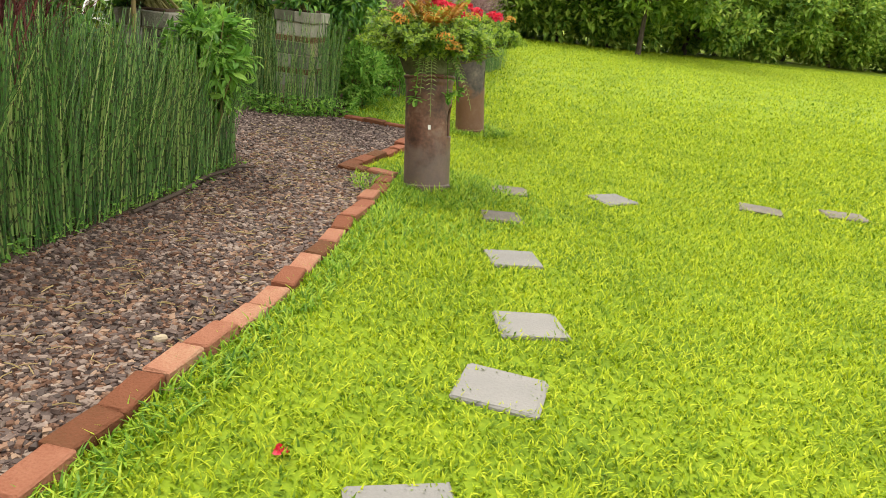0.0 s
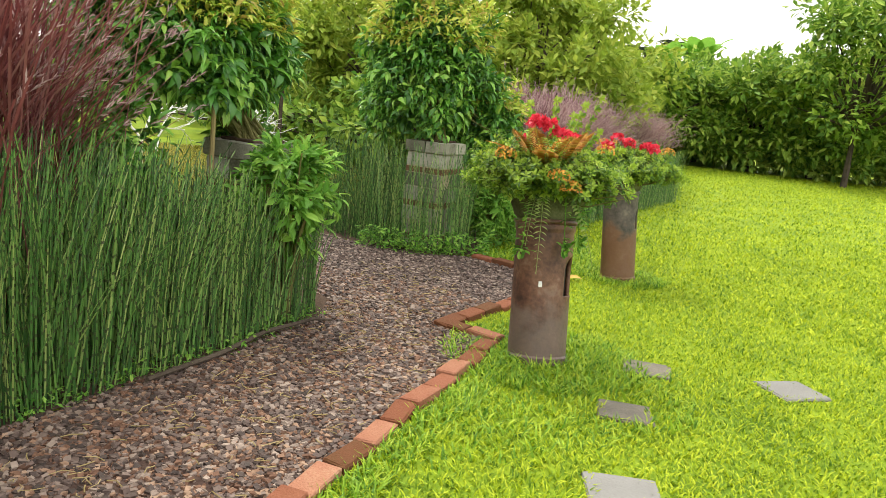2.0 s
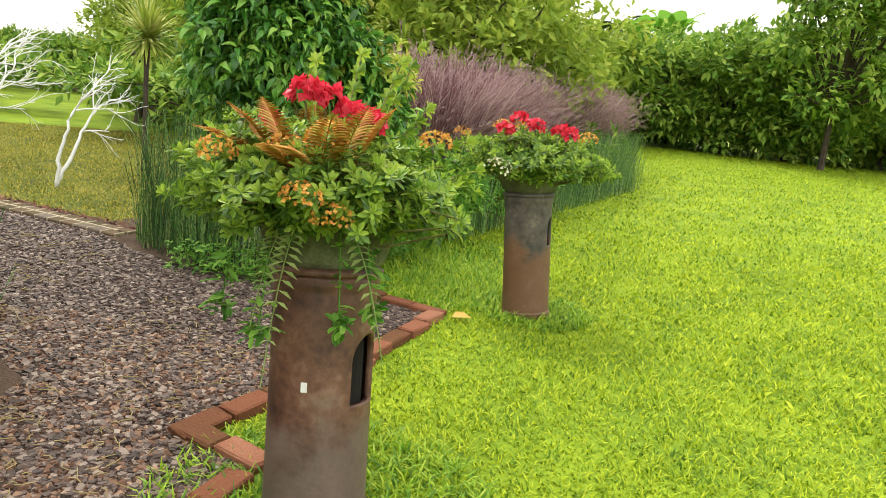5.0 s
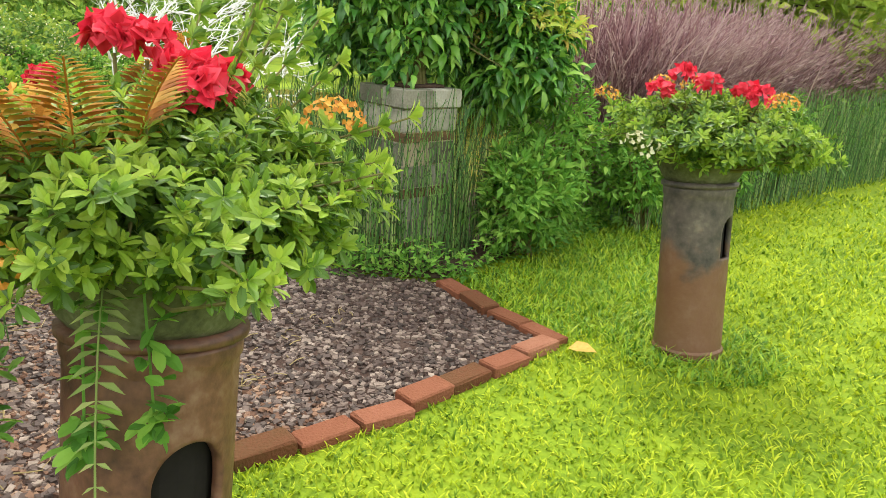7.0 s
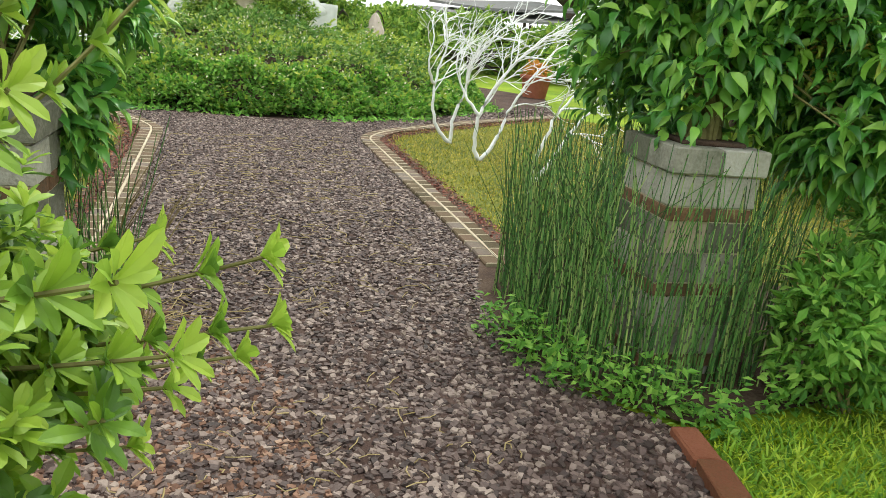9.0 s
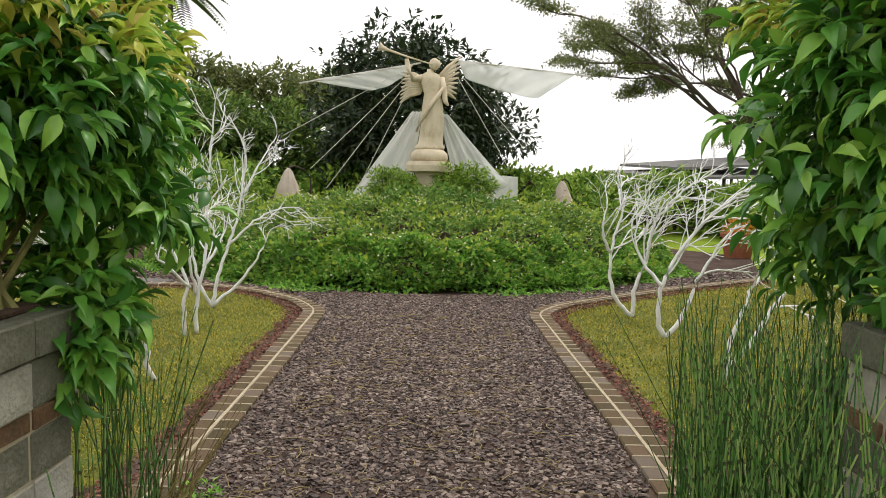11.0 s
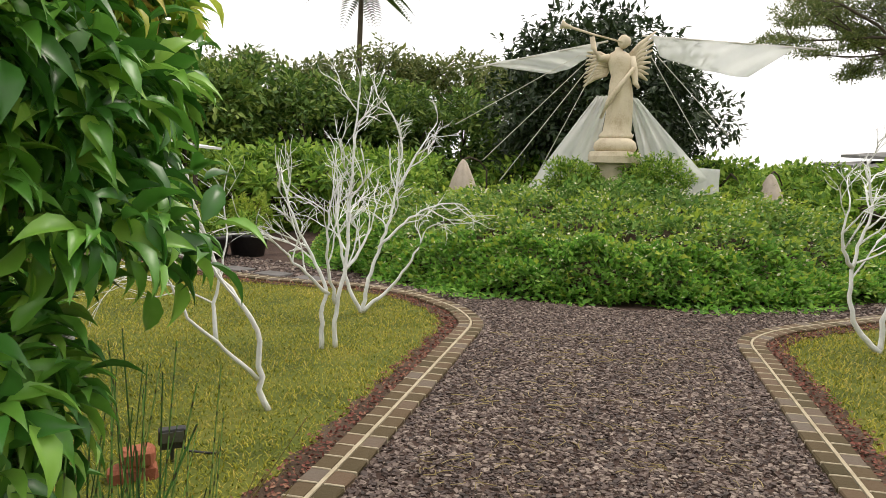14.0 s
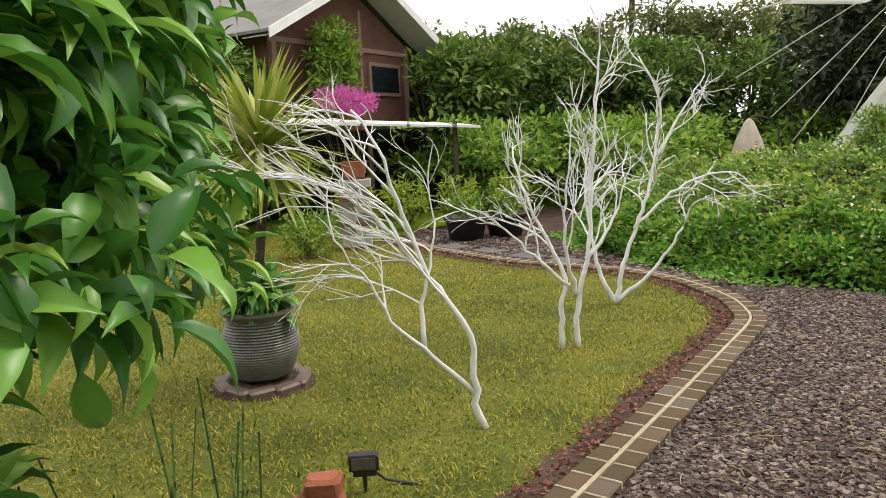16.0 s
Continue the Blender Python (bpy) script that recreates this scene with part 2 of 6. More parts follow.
M_FERN = material("fern_frond", [(0.16, 0.26, 0.06), (0.34, 0.40, 0.14)], 0.6, 6, 40, 0, "island", trans=0.35, gloss=0.3)
M_WHITEPETAL = material("white_petal", [(0.65, 0.62, 0.40), (0.80, 0.78, 0.60)], 0.6, 20, 60, 0, "island", trans=0.3, gloss=0.3)
M_MAGENTA = material("magenta_petal", [(0.45, 0.06, 0.28), (0.65, 0.15, 0.45)], 0.6, 4, 40, 0, "island", trans=0.35, gloss=0.3)
M_WHITEWOOD = material("white_painted_branch", [(0.66, 0.67, 0.65), (0.82, 0.83, 0.81)], 0.75, 9, 60, 0.2, gloss=0.3)
M_BARK = material("brown_bark", [(0.045, 0.035, 0.027), (0.10, 0.08, 0.06)], 0.95, 5, 40, 0.6, gloss=0.15)
M_TWIG = material("green_brown_twig", [(0.10, 0.09, 0.03), (0.20, 0.19, 0.07)], 0.8, 9, 60, 0.2, gloss=0.2)
M_STATUE = material("cream_painted_stone", [(0.44, 0.36, 0.24), (0.60, 0.52, 0.38), (0.66, 0.58, 0.44)], 0.75, 5, 50, 0.25, gloss=0.3)
M_NET = material("white_net_fabric", [(0.74, 0.76, 0.73), (0.86, 0.87, 0.84)], 0.9, 3, 200, 0.1, trans=0.6, gloss=0.1, open_weave=0.42)
M_ROPE = material("pale_rope", [(0.45, 0.43, 0.38), (0.6, 0.58, 0.52)], 0.9, 20, 200, 0.2, gloss=0.2)
M_TERRA = material("terracotta", [(0.24, 0.08, 0.045), (0.36, 0.13, 0.075)], 0.9, 9, 70, 0.4, gloss=0.2)
M_BLACK = material("black_plastic", [(0.012, 0.012, 0.013), (0.03, 0.03, 0.03)], 0.5, 20, 80, 0.1)
M_LENS = material("grey_lamp_lens", [(0.10, 0.11, 0.12), (0.16, 0.17, 0.18)], 0.15, 20, 80, 0)
M_GLAZE = material("grey_glazed_clay", [(0.06, 0.065, 0.055), (0.12, 0.125, 0.105), (0.18, 0.18, 0.15)], 0.4, 7, 60, 0.2)
M_WALLRED = material("brown_red_wall", [(0.13, 0.062, 0.048), (0.19, 0.095, 0.075)], 0.9, 2, 40, 0.2, gloss=0.2)
M_TRIMPINK = material("pale_brown_trim", [(0.26, 0.17, 0.13), (0.34, 0.23, 0.18)], 0.9, 4, 40, 0.2, gloss=0.2)
M_ROOF = material("grey_roof_sheet", [(0.12, 0.12, 0.11), (0.20, 0.20, 0.19)], 0.7, 2, 30, 0.3)
M_WHITE = material("white_painted_board", [(0.66, 0.67, 0.66), (0.78, 0.78, 0.77)], 0.6, 4, 50, 0.1)
M_GLASS = material("dark_window_glass", [(0.01, 0.014, 0.02), (0.02, 0.025, 0.035)], 0.08, 1, 5, 0)
M_UMB = material("beige_canvas", [(0.40, 0.34, 0.28), (0.54, 0.47, 0.39)], 0.9, 6, 90, 0.2, gloss=0.1)
M_YUCCA = material("variegated_spike_leaf", [(0.17, 0.26, 0.035), (0.32, 0.39, 0.06), (0.55, 0.55, 0.20)], 0.5, 8, 40, 0, "island", trans=0.25, gloss=0.4)
M_LITTER = material("dead_leaf_litter", [(0.10, 0.03, 0.025), (0.20, 0.075, 0.055), (0.30, 0.17, 0.11)], 0.9, 9, 60, 0.2, "island", gloss=0.2)
M_YLEAF = material("yellow_dead_leaf", [(0.50, 0.28, 0.05), (0.62, 0.42, 0.10)], 0.7, 20, 60, 0.1, trans=0.2)

rng = np.random.default_rng(7)


# ---- mesh helpers ----
def to_mesh(name, V, F, mat, smooth=False):
    V = np.asarray(V, np.float32).reshape(-1, 3)
    me = bpy.data.meshes.new(name)
    groups = F if isinstance(F, list) else [F]
    groups = [np.asarray(g, np.int32) for g in groups if len(g)]
    loops = np.concatenate([g.ravel() for g in groups])
    sizes = np.concatenate([np.full(len(g), g.shape[1], np.int32) for g in groups])
    starts = np.concatenate([[0], np.cumsum(sizes)[:-1]]).astype(np.int32)
    me.vertices.add(len(V))
    me.vertices.foreach_set("co", V.ravel())
    me.loops.add(len(loops))
    me.loops.foreach_set("vertex_index", loops)
    me.polygons.add(len(sizes))
    me.polygons.foreach_set("loop_start", starts)
    me.polygons.foreach_set("loop_total", sizes)
    me.polygons.foreach_set("use_smooth", np.full(len(sizes), bool(smooth)))
    me.update(calc_edges=True)
    me.validate()
    if mat:
        me.materials.append(mat)
    return me


def thing(name, label, category, group="", kind="", at=(0, 0, 0), turn=(0, 0, 0)):
    e = new(name)
    e.matrix_world = pose(*at, *turn)
    return tagged(e, label, category, group, kind)


def part(name, geo, mat, parent=None, label="", smooth=False):
    ob = new(name, to_mesh(name, geo[0], geo[1], mat, smooth))
    if parent:
        ob.parent = parent
    return tagged(ob, label)


def solo(name, geo, mat, label, category, kind="", group="", smooth=False, at=(0, 0, 0), turn=(0, 0, 0)):
    ob = new(name, to_mesh(name, geo[0], geo[1], mat, smooth))
    ob.matrix_world = pose(*at, *turn)
    return tagged(ob, label, category, group, kind)


def join(*geos):
    V, tri, quad, off = [], [], [], 0
    for v, f in geos:
        v = np.asarray(v, float).reshape(-1, 3)
        for g in (f if isinstance(f, list) else [f]):
            g = np.asarray(g, np.int64)
            if len(g):
                (tri if g.shape[1] == 3 else quad).append(g + off)
        V.append(v)
        off += len(v)
    out = []
    if tri:
        out.append(np.concatenate(tri))
    if quad:
        out.append(np.concatenate(quad))
    return np.concatenate(V), out


def move(geo, x=0, y=0, z=0, rx=0, ry=0, rz=0, s=1.0):
    m = np.array(pose(x, y, z, rx, ry, rz))
    v = np.asarray(geo[0], float).reshape(-1, 3) * s
    return v @ m[:3, :3].T + m[:3, 3], geo[1]


def box(sx, sy, sz, bevel=0.006):
    """A box with chamfered edges, standing on z = 0."""
    b = min(bevel, sx / 3, sy / 3, sz / 3)
    V = []
    for z, i in ((0, b), (b, 0), (sz - b, 0), (sz, b)):
        x, y = sx / 2 - i, sy / 2 - i
        c = min(b, x, y) * 0.999
        V += [(-x, -y + c, z), (-x + c, -y, z), (x - c, -y, z), (x, -y + c, z), (x, y - c, z), (x - c, y, z), (-x + c, y, z), (-x, y - c, z)]
    Q = [(8 * k + i, 8 * k + (i + 1) % 8, 8 * k + 8 + (i + 1) % 8, 8 * k + 8 + i) for k in range(3) for i in range(8)]
    for k, fl in ((0, True), (24, False)):
        f = [(k, k + 1, k + 6, k + 7), (k + 1, k + 2, k + 5, k + 6), (k + 2, k + 3, k + 4, k + 5)]
        Q += [tuple(reversed(q)) for q in f] if fl else f
    return np.array(V), np.array(Q)


def lathe(profile, sides=24, close=True):
    V, Q = [], []
    for r, z in profile:
        for i in range(sides):
            a = 2 * math.pi * i / sides
            V.append((r * math.cos(a), r * math.sin(a), z))
    for k in range(len(profile) - 1):
        for i in range(sides):
            j = (i + 1) % sides
            Q.append((k * sides + i, k * sides + j, (k + 1) * sides + j, (k + 1) * sides + i))
    T = []
    if close:
        for k, fl in ((0, True), (len(profile) - 1, False)):
            c = len(V)
            V.append((0, 0, profile[k][1]))
            for i in range(sides):
                a, b = k * sides + i, k * sides + (i + 1) % sides
                T.append((b, a, c) if fl else (a, b, c))
    return np.array(V), [np.array(T).reshape(-1, 3), np.array(Q)]


def tube(pts, radii, sides=6):
    pts = np.asarray(pts, float)
    n = len(pts)
    radii = np.broadcast_to(np.asarray(radii, float), (n,))
    d = np.gradient(pts, axis=0)
    d /= np.linalg.norm(d, axis=1, keepdims=True) + 1e-9
    ref = np.where(np.abs(d[:, 2:3]) > 0.9, [[1.0, 0, 0]], [[0, 0, 1.0]])
    u = np.cross(d, ref)
    u /= np.linalg.norm(u, axis=1, keepdims=True) + 1e-9
    w = np.cross(d, u)
    a = np.linspace(0, 2 * np.pi, sides, endpoint=False)
    V = pts[:, None] + radii[:, None, None] * (np.cos(a)[None, :, None] * u[:, None] + np.sin(a)[None, :, None] * w[:, None])
    V = V.reshape(-1, 3)
    i = np.arange(sides)
    j = (i + 1) % sides
    Q = np.concatenate([np.stack([k * sides + i, k * sides + j, (k + 1) * sides + j, (k + 1) * sides + i], 1) for k in range(n - 1)])
    V = np.concatenate([V, pts[:1], pts[-1:]])
    T = np.concatenate([np.stack([j, i, np.full(sides, n * sides)], 1), np.stack([(n - 1) * sides + i, (n - 1) * sides + j, np.full(sides, n * sides + 1)], 1)])
    return V, [T, Q]


def scatter(tv, tf, pos, axis, up, size, wide=None):
    """Copies of one small template: x along axis, z towards up."""
    pos, axis, up = (np.asarray(a, float) for a in (pos, axis, up))
    n = len(pos)
    size = np.broadcast_to(np.asarray(size, float), (n,))
    wide = size if wide is None else np.broadcast_to(np.asarray(wide, float), (n,))
    x = axis / (np.linalg.norm(axis, axis=1, keepdims=True) + 1e-9)
    y = np.cross(up, x)
    y /= np.linalg.norm(y, axis=1, keepdims=True) + 1e-9
    z = np.cross(x, y)
    tv = np.asarray(tv, float)
    V = pos[:, None] + tv[None, :, 0:1] * (x * size[:, None])[:, None] + tv[None, :, 1:2] * (y * wide[:, None])[:, None] + tv[None, :, 2:3] * (z * size[:, None])[:, None]
    k = len(tv)
    F = [(np.asarray(g)[None] + (np.arange(n) * k)[:, None, None]).reshape(-1, np.asarray(g).shape[1]) for g in (tf if isinstance(tf, list) else [tf])]
    return V.reshape(-1, 3), F


LEAF2 = (np.array([(0, 0, 0), (0.45, 0.5, 0.06), (1, 0, -0.08), (0.45, -0.5, 0.06)]), [np.array([(0, 2, 1), (0, 3, 2)])])
LEAF8 = (np.array([(0, 0, 0), (0.35, 0, 0.03), (0.7, 0, -0.02), (1, 0, -0.16), (0.3, 0.42, 0.10), (0.68, 0.36, 0.04), (0.3, -0.42, 0.10), (0.68, -0.36, 0.04)]),
         [np.array([(0, 1, 4), (2, 3, 5), (0, 6, 1), (2, 7, 3)]), np.array([(1, 2, 5, 4), (1, 6, 7, 2)])])
LEAFB = (np.array([(0, 0, 0), (0.28, 0.27, 0.05), (0.28, -0.27, 0.05), (0.28, 0, 0.01), (0.62, 0.42, 0.05), (0.62, -0.42, 0.05), (0.62, 0, 0.0), (1, 0, -0.08), (0.88, 0.26, 0.0), (0.88, -0.26, 0.0)]),
         [np.array([(0, 3, 1), (0, 2, 3), (6, 7, 8), (6, 9, 7), (6, 8, 4), (6, 5, 9)]), np.array([(1, 3, 6, 4), (3, 2, 5, 6)])])
LEAFP = (np.array([(0, 0, 0), (0.2, 0, 0.04), (0.45, 0, 0.03), (0.7, 0, -0.05), (0.88, 0, -0.16), (1, 0, -0.28), (0.2, 0.36, 0.12), (0.45, 0.46, 0.15), (0.7, 0.30, 0.05), (0.88, 0.11, -0.11),
                   (0.2, -0.36, 0.12), (0.45, -0.46, 0.15), (0.7, -0.30, 0.05), (0.88, -0.11, -0.11)]),
         [np.array([(0, 1, 6), (0, 10, 1), (4, 5, 9), (4, 13, 5)]), np.array([(1, 2, 7, 6), (2, 3, 8, 7), (3, 4, 9, 8), (1, 10, 11, 2), (2, 11, 12, 3), (3, 12, 13, 4)])])
BLADE = (np.array([(0, 0.5, 0), (0, -0.5, 0), (0.55, 0.38, 0.0), (0.55, -0.38, 0.0), (1, 0, -0.25)]), [np.array([(2, 3, 4)]), np.array([(0, 1, 3, 2)])])


def unit(n):
    v = rng.normal(size=(n, 3))
    return v / np.linalg.norm(v, axis=1, keepdims=True)


def crown(centre, radii, twigs, leaves, size, width, shell=0.45, droop=0.4, template=LEAF8, rosette=0.05, low=-0.9):
    """Leaves in rosettes on the twig ends of a crown with an uneven outline. Returns the leaves and the twig ends."""
    d = unit(twigs * 3)
    d = d[d[:, 2] > low][:twigs]
    twigs = len(d)
    lump = 0.82 + 0.28 * np.array([noise.noise(Vector(v * 2.3 + np.asarray(centre))) for v in d])
    r = (shell + (1 - shell) * rng.random(twigs) ** 0.6) * lump
    ends = np.asarray(centre) + d * r[:, None] * np.asarray(radii)
    p = np.repeat(ends, leaves, 0)
    out = np.repeat(d, leaves, 0)
    n = len(p)
    ax = unit(n) * 0.9 + out * 0.7 + np.array([0, 0, 0.25])
    ax /= np.linalg.norm(ax, axis=1, keepdims=True)
    ax[:, 2] -= droop * rng.random(n)
    p = p + ax * rosette * rng.random((n, 1)) - out * rosette * 1.5 * rng.random((n, 1))
    up = out * 0.5 + np.array([0, 0, 1.0]) + 0.35 * rng.normal(size=(n, 3))
    s = size * (0.6 + 0.6 * rng.random(n))
    return scatter(template[0], template[1], p, ax, up, s, s * width), ends


def whorls(centre, radii, twigs, size, shell=0.4, low=-0.75, young=0.6):
    """Twig ends that each carry a rosette of blunt leaves in three tiers. Returns old leaves, young leaves and the ends."""
    d = unit(twigs * 3)
    d = d[d[:, 2] > low][:twigs]
    twigs = len(d)
    lump = 0.80 + 0.34 * np.array([noise.noise(Vector(v * 2.6 + np.asarray(centre))) for v in d])
    r = (shell + (1 - shell) * rng.random(twigs) ** 0.6) * lump
    ends = np.asarray(centre) + d * r[:, None] * np.asarray(radii)
    stem = d * 0.8 + [0, 0, 0.75] + 0.35 * rng.normal(size=d.shape)
    stem /= np.linalg.norm(stem, axis=1, keepdims=True)
    u = np.cross(stem, unit(twigs))
    u /= np.linalg.norm(u, axis=1, keepdims=True)
    v = np.cross(stem, u)
    fresh = (rng.random(twigs) < young) & (r > 0.6)
    out = {True: [], False: []}
    for tilt, k, s, back in ((28, 3, 0.72, 0.0), (58, 5, 1.0, 0.006), (84, 5, 1.05, 0.018)):
        for i in range(k):
            a = 6.283 * i / k + tilt * 0.11 + 0.3 * rng.normal(size=twigs)
            t = np.radians(tilt + 9 * rng.normal(size=twigs))[:, None]
            ax = stem * np.cos(t) + (u * np.cos(a)[:, None] + v * np.sin(a)[:, None]) * np.sin(t)
            sz = size * s * (0.75 + 0.5 * rng.random(twigs))
            for tip in (True, False):
                pick = fresh if tip and tilt < 70 else (~fresh if not tip and tilt < 70 else np.full(twigs, not tip))
                if pick.any():
                    out[tip].append(scatter(*LEAFB, (ends - stem * back)[pick], ax[pick], stem[pick] + 0.15 * rng.normal(size=(int(pick.sum()), 3)), sz[pick], sz[pick] * 0.46))
    return join(*out[False]), join(*out[True]), ends


def inside(poly, P):
    poly = np.asarray(poly, float)
    x, y = P[:, 0], P[:, 1]
    hit = np.zeros(len(P), bool)
    for (x1, y1), (x2, y2) in zip(poly, np.roll(poly, -1, 0)):
        c = (y1 > y) != (y2 > y)
        hit ^= c & (x < (x2 - x1) * (y - y1) / (y2 - y1 + 1e-12) + x1)
    return hit


def in_poly(poly, n):
    poly = np.asarray(poly, float)
    lo, hi = poly.min(0), poly.max(0)
    out = np.zeros((0, 2))
    while len(out) < n:
        P = lo + (hi - lo) * rng.random((n * 2, 2))
        out = np.concatenate([out, P[inside(poly, P)]])
    return out[:n]


def area(poly):
    p = np.asarray(poly, float)
    q = np.roll(p, -1, 0)
    return abs((p[:, 0] * q[:, 1] - p[:, 1] * q[:, 0]).sum()) / 2


def smooth_line(pts, step):
    """Even points along a rounded line through pts."""
    p = np.asarray(pts, float)
    for _ in range(2):
        q = np.empty((2 * len(p) - 2, p.shape[1]))
        q[0::2], q[1::2] = p[:-1] * 0.75 + p[1:] * 0.25, p[:-1] * 0.25 + p[1:] * 0.75
        p = np.concatenate([p[:1], q, p[-1:]])
    L = np.concatenate([[0], np.cumsum(np.linalg.norm(np.diff(p, axis=0), axis=1))])
    s = np.arange(0, L[-1], step)
    return np.stack([np.interp(s, L, p[:, i]) for i in range(p.shape[1])], 1)


def sheet(poly, z):
    """A flat sheet with the outline poly."""
    tris = np.array(tessellate_polygon([[Vector((x, y, 0)) for x, y in poly]]))
    P = np.asarray(poly, float)
    u, v = P[tris[:, 1]] - P[tris[:, 0]], P[tris[:, 2]] - P[tris[:, 0]]
    back = u[:, 0] * v[:, 1] - u[:, 1] * v[:, 0] < 0
    tris[back] = tris[back][:, ::-1]
    return to_mesh("sheet", np.c_[P, np.full(len(P), z)], tris, None)


# ---- plan ----
BORDER = [(-1.45, 0.0), (-1.27, 1.4), (-1.09, 2.42), (-0.95, 2.95), (-0.83, 3.36), (-0.67, 3.86), (-0.55, 4.4), (-0.46, 5.0), (-0.36, 5.48), (-0.27, 6.05), (-0.21, 6.38)]
JOG = [(-0.27, 6.45), (-0.54, 6.56)]
BORDER2 = [(-0.54, 6.62), (-0.36, 7.05), (-0.20, 7.42), (-0.11, 7.85), (-0.04, 8.2), (0.02, 8.46)]
BORDER3 = [(-0.02, 8.60), (-0.41, 8.70), (-0.82, 8.90)]
BED_LEFT = [(-2.35, 0.0), (-2.1, 2.6), (-1.89, 4.0), (-1.70, 4.81), (-1.50, 5.5), (-1.34, 6.3), (-1.42, 6.72), (-1.80, 6.95), (-2.40, 7.02), (-3.1, 7.12), (-3.35, 6.75), (-3.3, 5.9), (-3.6, 4.2), (-4.2, 0.0)]
BED_RIGHT = [(-0.82, 8.95), (-1.25, 8.70), (-1.77, 8.74), (-2.34, 8.92), (-3.15, 9.45), (-2.9, 10.2), (-1.6, 11.2), (-0.75, 11.8), (-0.75, 9.6)]
KERB_L = [(-3.0, 6.92), (-3.43, 7.04), (-4.12, 7.22), (-5.21, 7.49), (-6.26, 7.74), (-7.1, 7.94), (-7.62, 8.06), (-7.95, 8.03), (-8.45, 7.91), (-9.28, 7.42), (-9.72, 6.80), (-9.95, 5.83), (-10.15, 5.37), (-10.95, 4.2), (-11.9, 3.1)]
KERB_R = [(-2.75, 9.34), (-3.10, 9.43), (-3.68, 9.58), (-4.54, 9.78), (-5.70, 10.06), (-6.6, 10.28), (-7.12, 10.40), (-7.4, 10.6), (-7.72, 10.95), (-8.25, 11.95), (-9.0, 13.5), (-9.6, 15.2)]
MOUND_C, MOUND_R = (-13.5, 10.45), 4.75
GRAVEL = BORDER + JOG + BORDER2 + BORDER3 + BED_RIGHT[1:4] + [(-2.75, 9.22)] + KERB_R[1:] + [(-13, 17.5), (-19.5, 15), (-20, 6), (-14.5, 3.6), (-13.2, 3.2)] + KERB_L[::-1][:-2] + BED_LEFT[::-1][4:]
LAWN_L = [(-3.1, 6.75)] + [(x, y - 0.25) for x, y in KERB_L[1:]] + [(-12.5, 1.0), (-10.0, -1.5), (-3.3, -0.5), (-3.35, 6.0)]
LAWN_R = [(-2.9, 9.65)] + [(x, y + 0.25) for x, y in KERB_R[1:]] + [(-7.0, 17.0), (-2.0, 15.0), (-1.7, 11.2), (-2.9, 10.2)]
LAWN_BIG = [(0.9, -1.0), (7.0, -1.0), (9.0, 12.0), (11.0, 21.0), (1.6, 21.0), (-0.6, 13.0), (-0.75, 9.1)] + BORDER3[::-1] + BORDER2[::-1] + JOG[::-1] + BORDER[::-1] + [(-1.4, -1.0)]

# ---- ground ----
ground_me = sheet([(-900, -900), (900, -900), (900, 900), (-900, 900)], 0.0)
ground_me.materials.append(M_LAWN)
ground = tagged(new("ground", ground_me), "bright green mown lawn reaching the far hedges", "lawn", kind="structure")
for nm, poly, z, mt, lb in (("garden_lawn", LAWN_L, 0.004, M_TURF, "worn olive green garden lawn"), ("garden_lawn", LAWN_R, 0.004, M_TURF, "worn green garden lawn with white trees"),
                            ("gravel_path", GRAVEL, 0.008, M_GRIT, "reddish grey loose gravel path over dark grit"),
                            ("planting_bed", BED_LEFT, 0.014, M_SOIL, "dark soil bed full of horsetails"),
                            ("planting_bed", BED_RIGHT, 0.018, M_SOIL, "dark soil bed round the block pier")):
    me = sheet(poly, z)
    me.materials.append(mt)
    tagged(new(nm, me), lb, {"gravel_path": "path", "garden_lawn": "lawn"}.get(nm, "bed"), kind="structure")


def heading(P):
    d = np.gradient(P, axis=0)
    return np.degrees(np.arctan2(d[:, 1], d[:, 0]))


def grass(poly, per_m2, length, width, mat, name, label, keep_out=(), fade=None):
    n = int(area(poly) * per_m2)
    P = in_poly(poly, n)
    for k in keep_out:
        P = P[~inside(k, P)]
    if fade:
        P = P[rng.random(len(P)) < np.clip((fade[1] - P[:, 1]) / (fade[1] - fade[0]), 0, 1)]
    n = len(P)
    a = rng.random(n) * 2 * np.pi
    lean = 0.25 + 0.75 * rng.random(n)
    patch = np.array([noise.noise(Vector((x * 1.7, y * 1.7, 3))) for x, y in P])
    ax = np.stack([np.cos(a) * lean, np.sin(a) * lean, np.full(n, 0.75)], 1)
    s = length * (0.55 + 0.6 * rng.random(n)) * (1 + 0.35 * patch)
    up = np.stack([np.zeros(n), np.zeros(n), np.ones(n)], 1) + 0.2 * rng.normal(size=(n, 3))
    geo = scatter(BLADE[0], BLADE[1], np.c_[P, np.full(n, -0.004)], ax, up, s, width * (0.7 + 0.6 * rng.random(n)))
    return solo(name, geo, mat, label, "grass", "stuff")


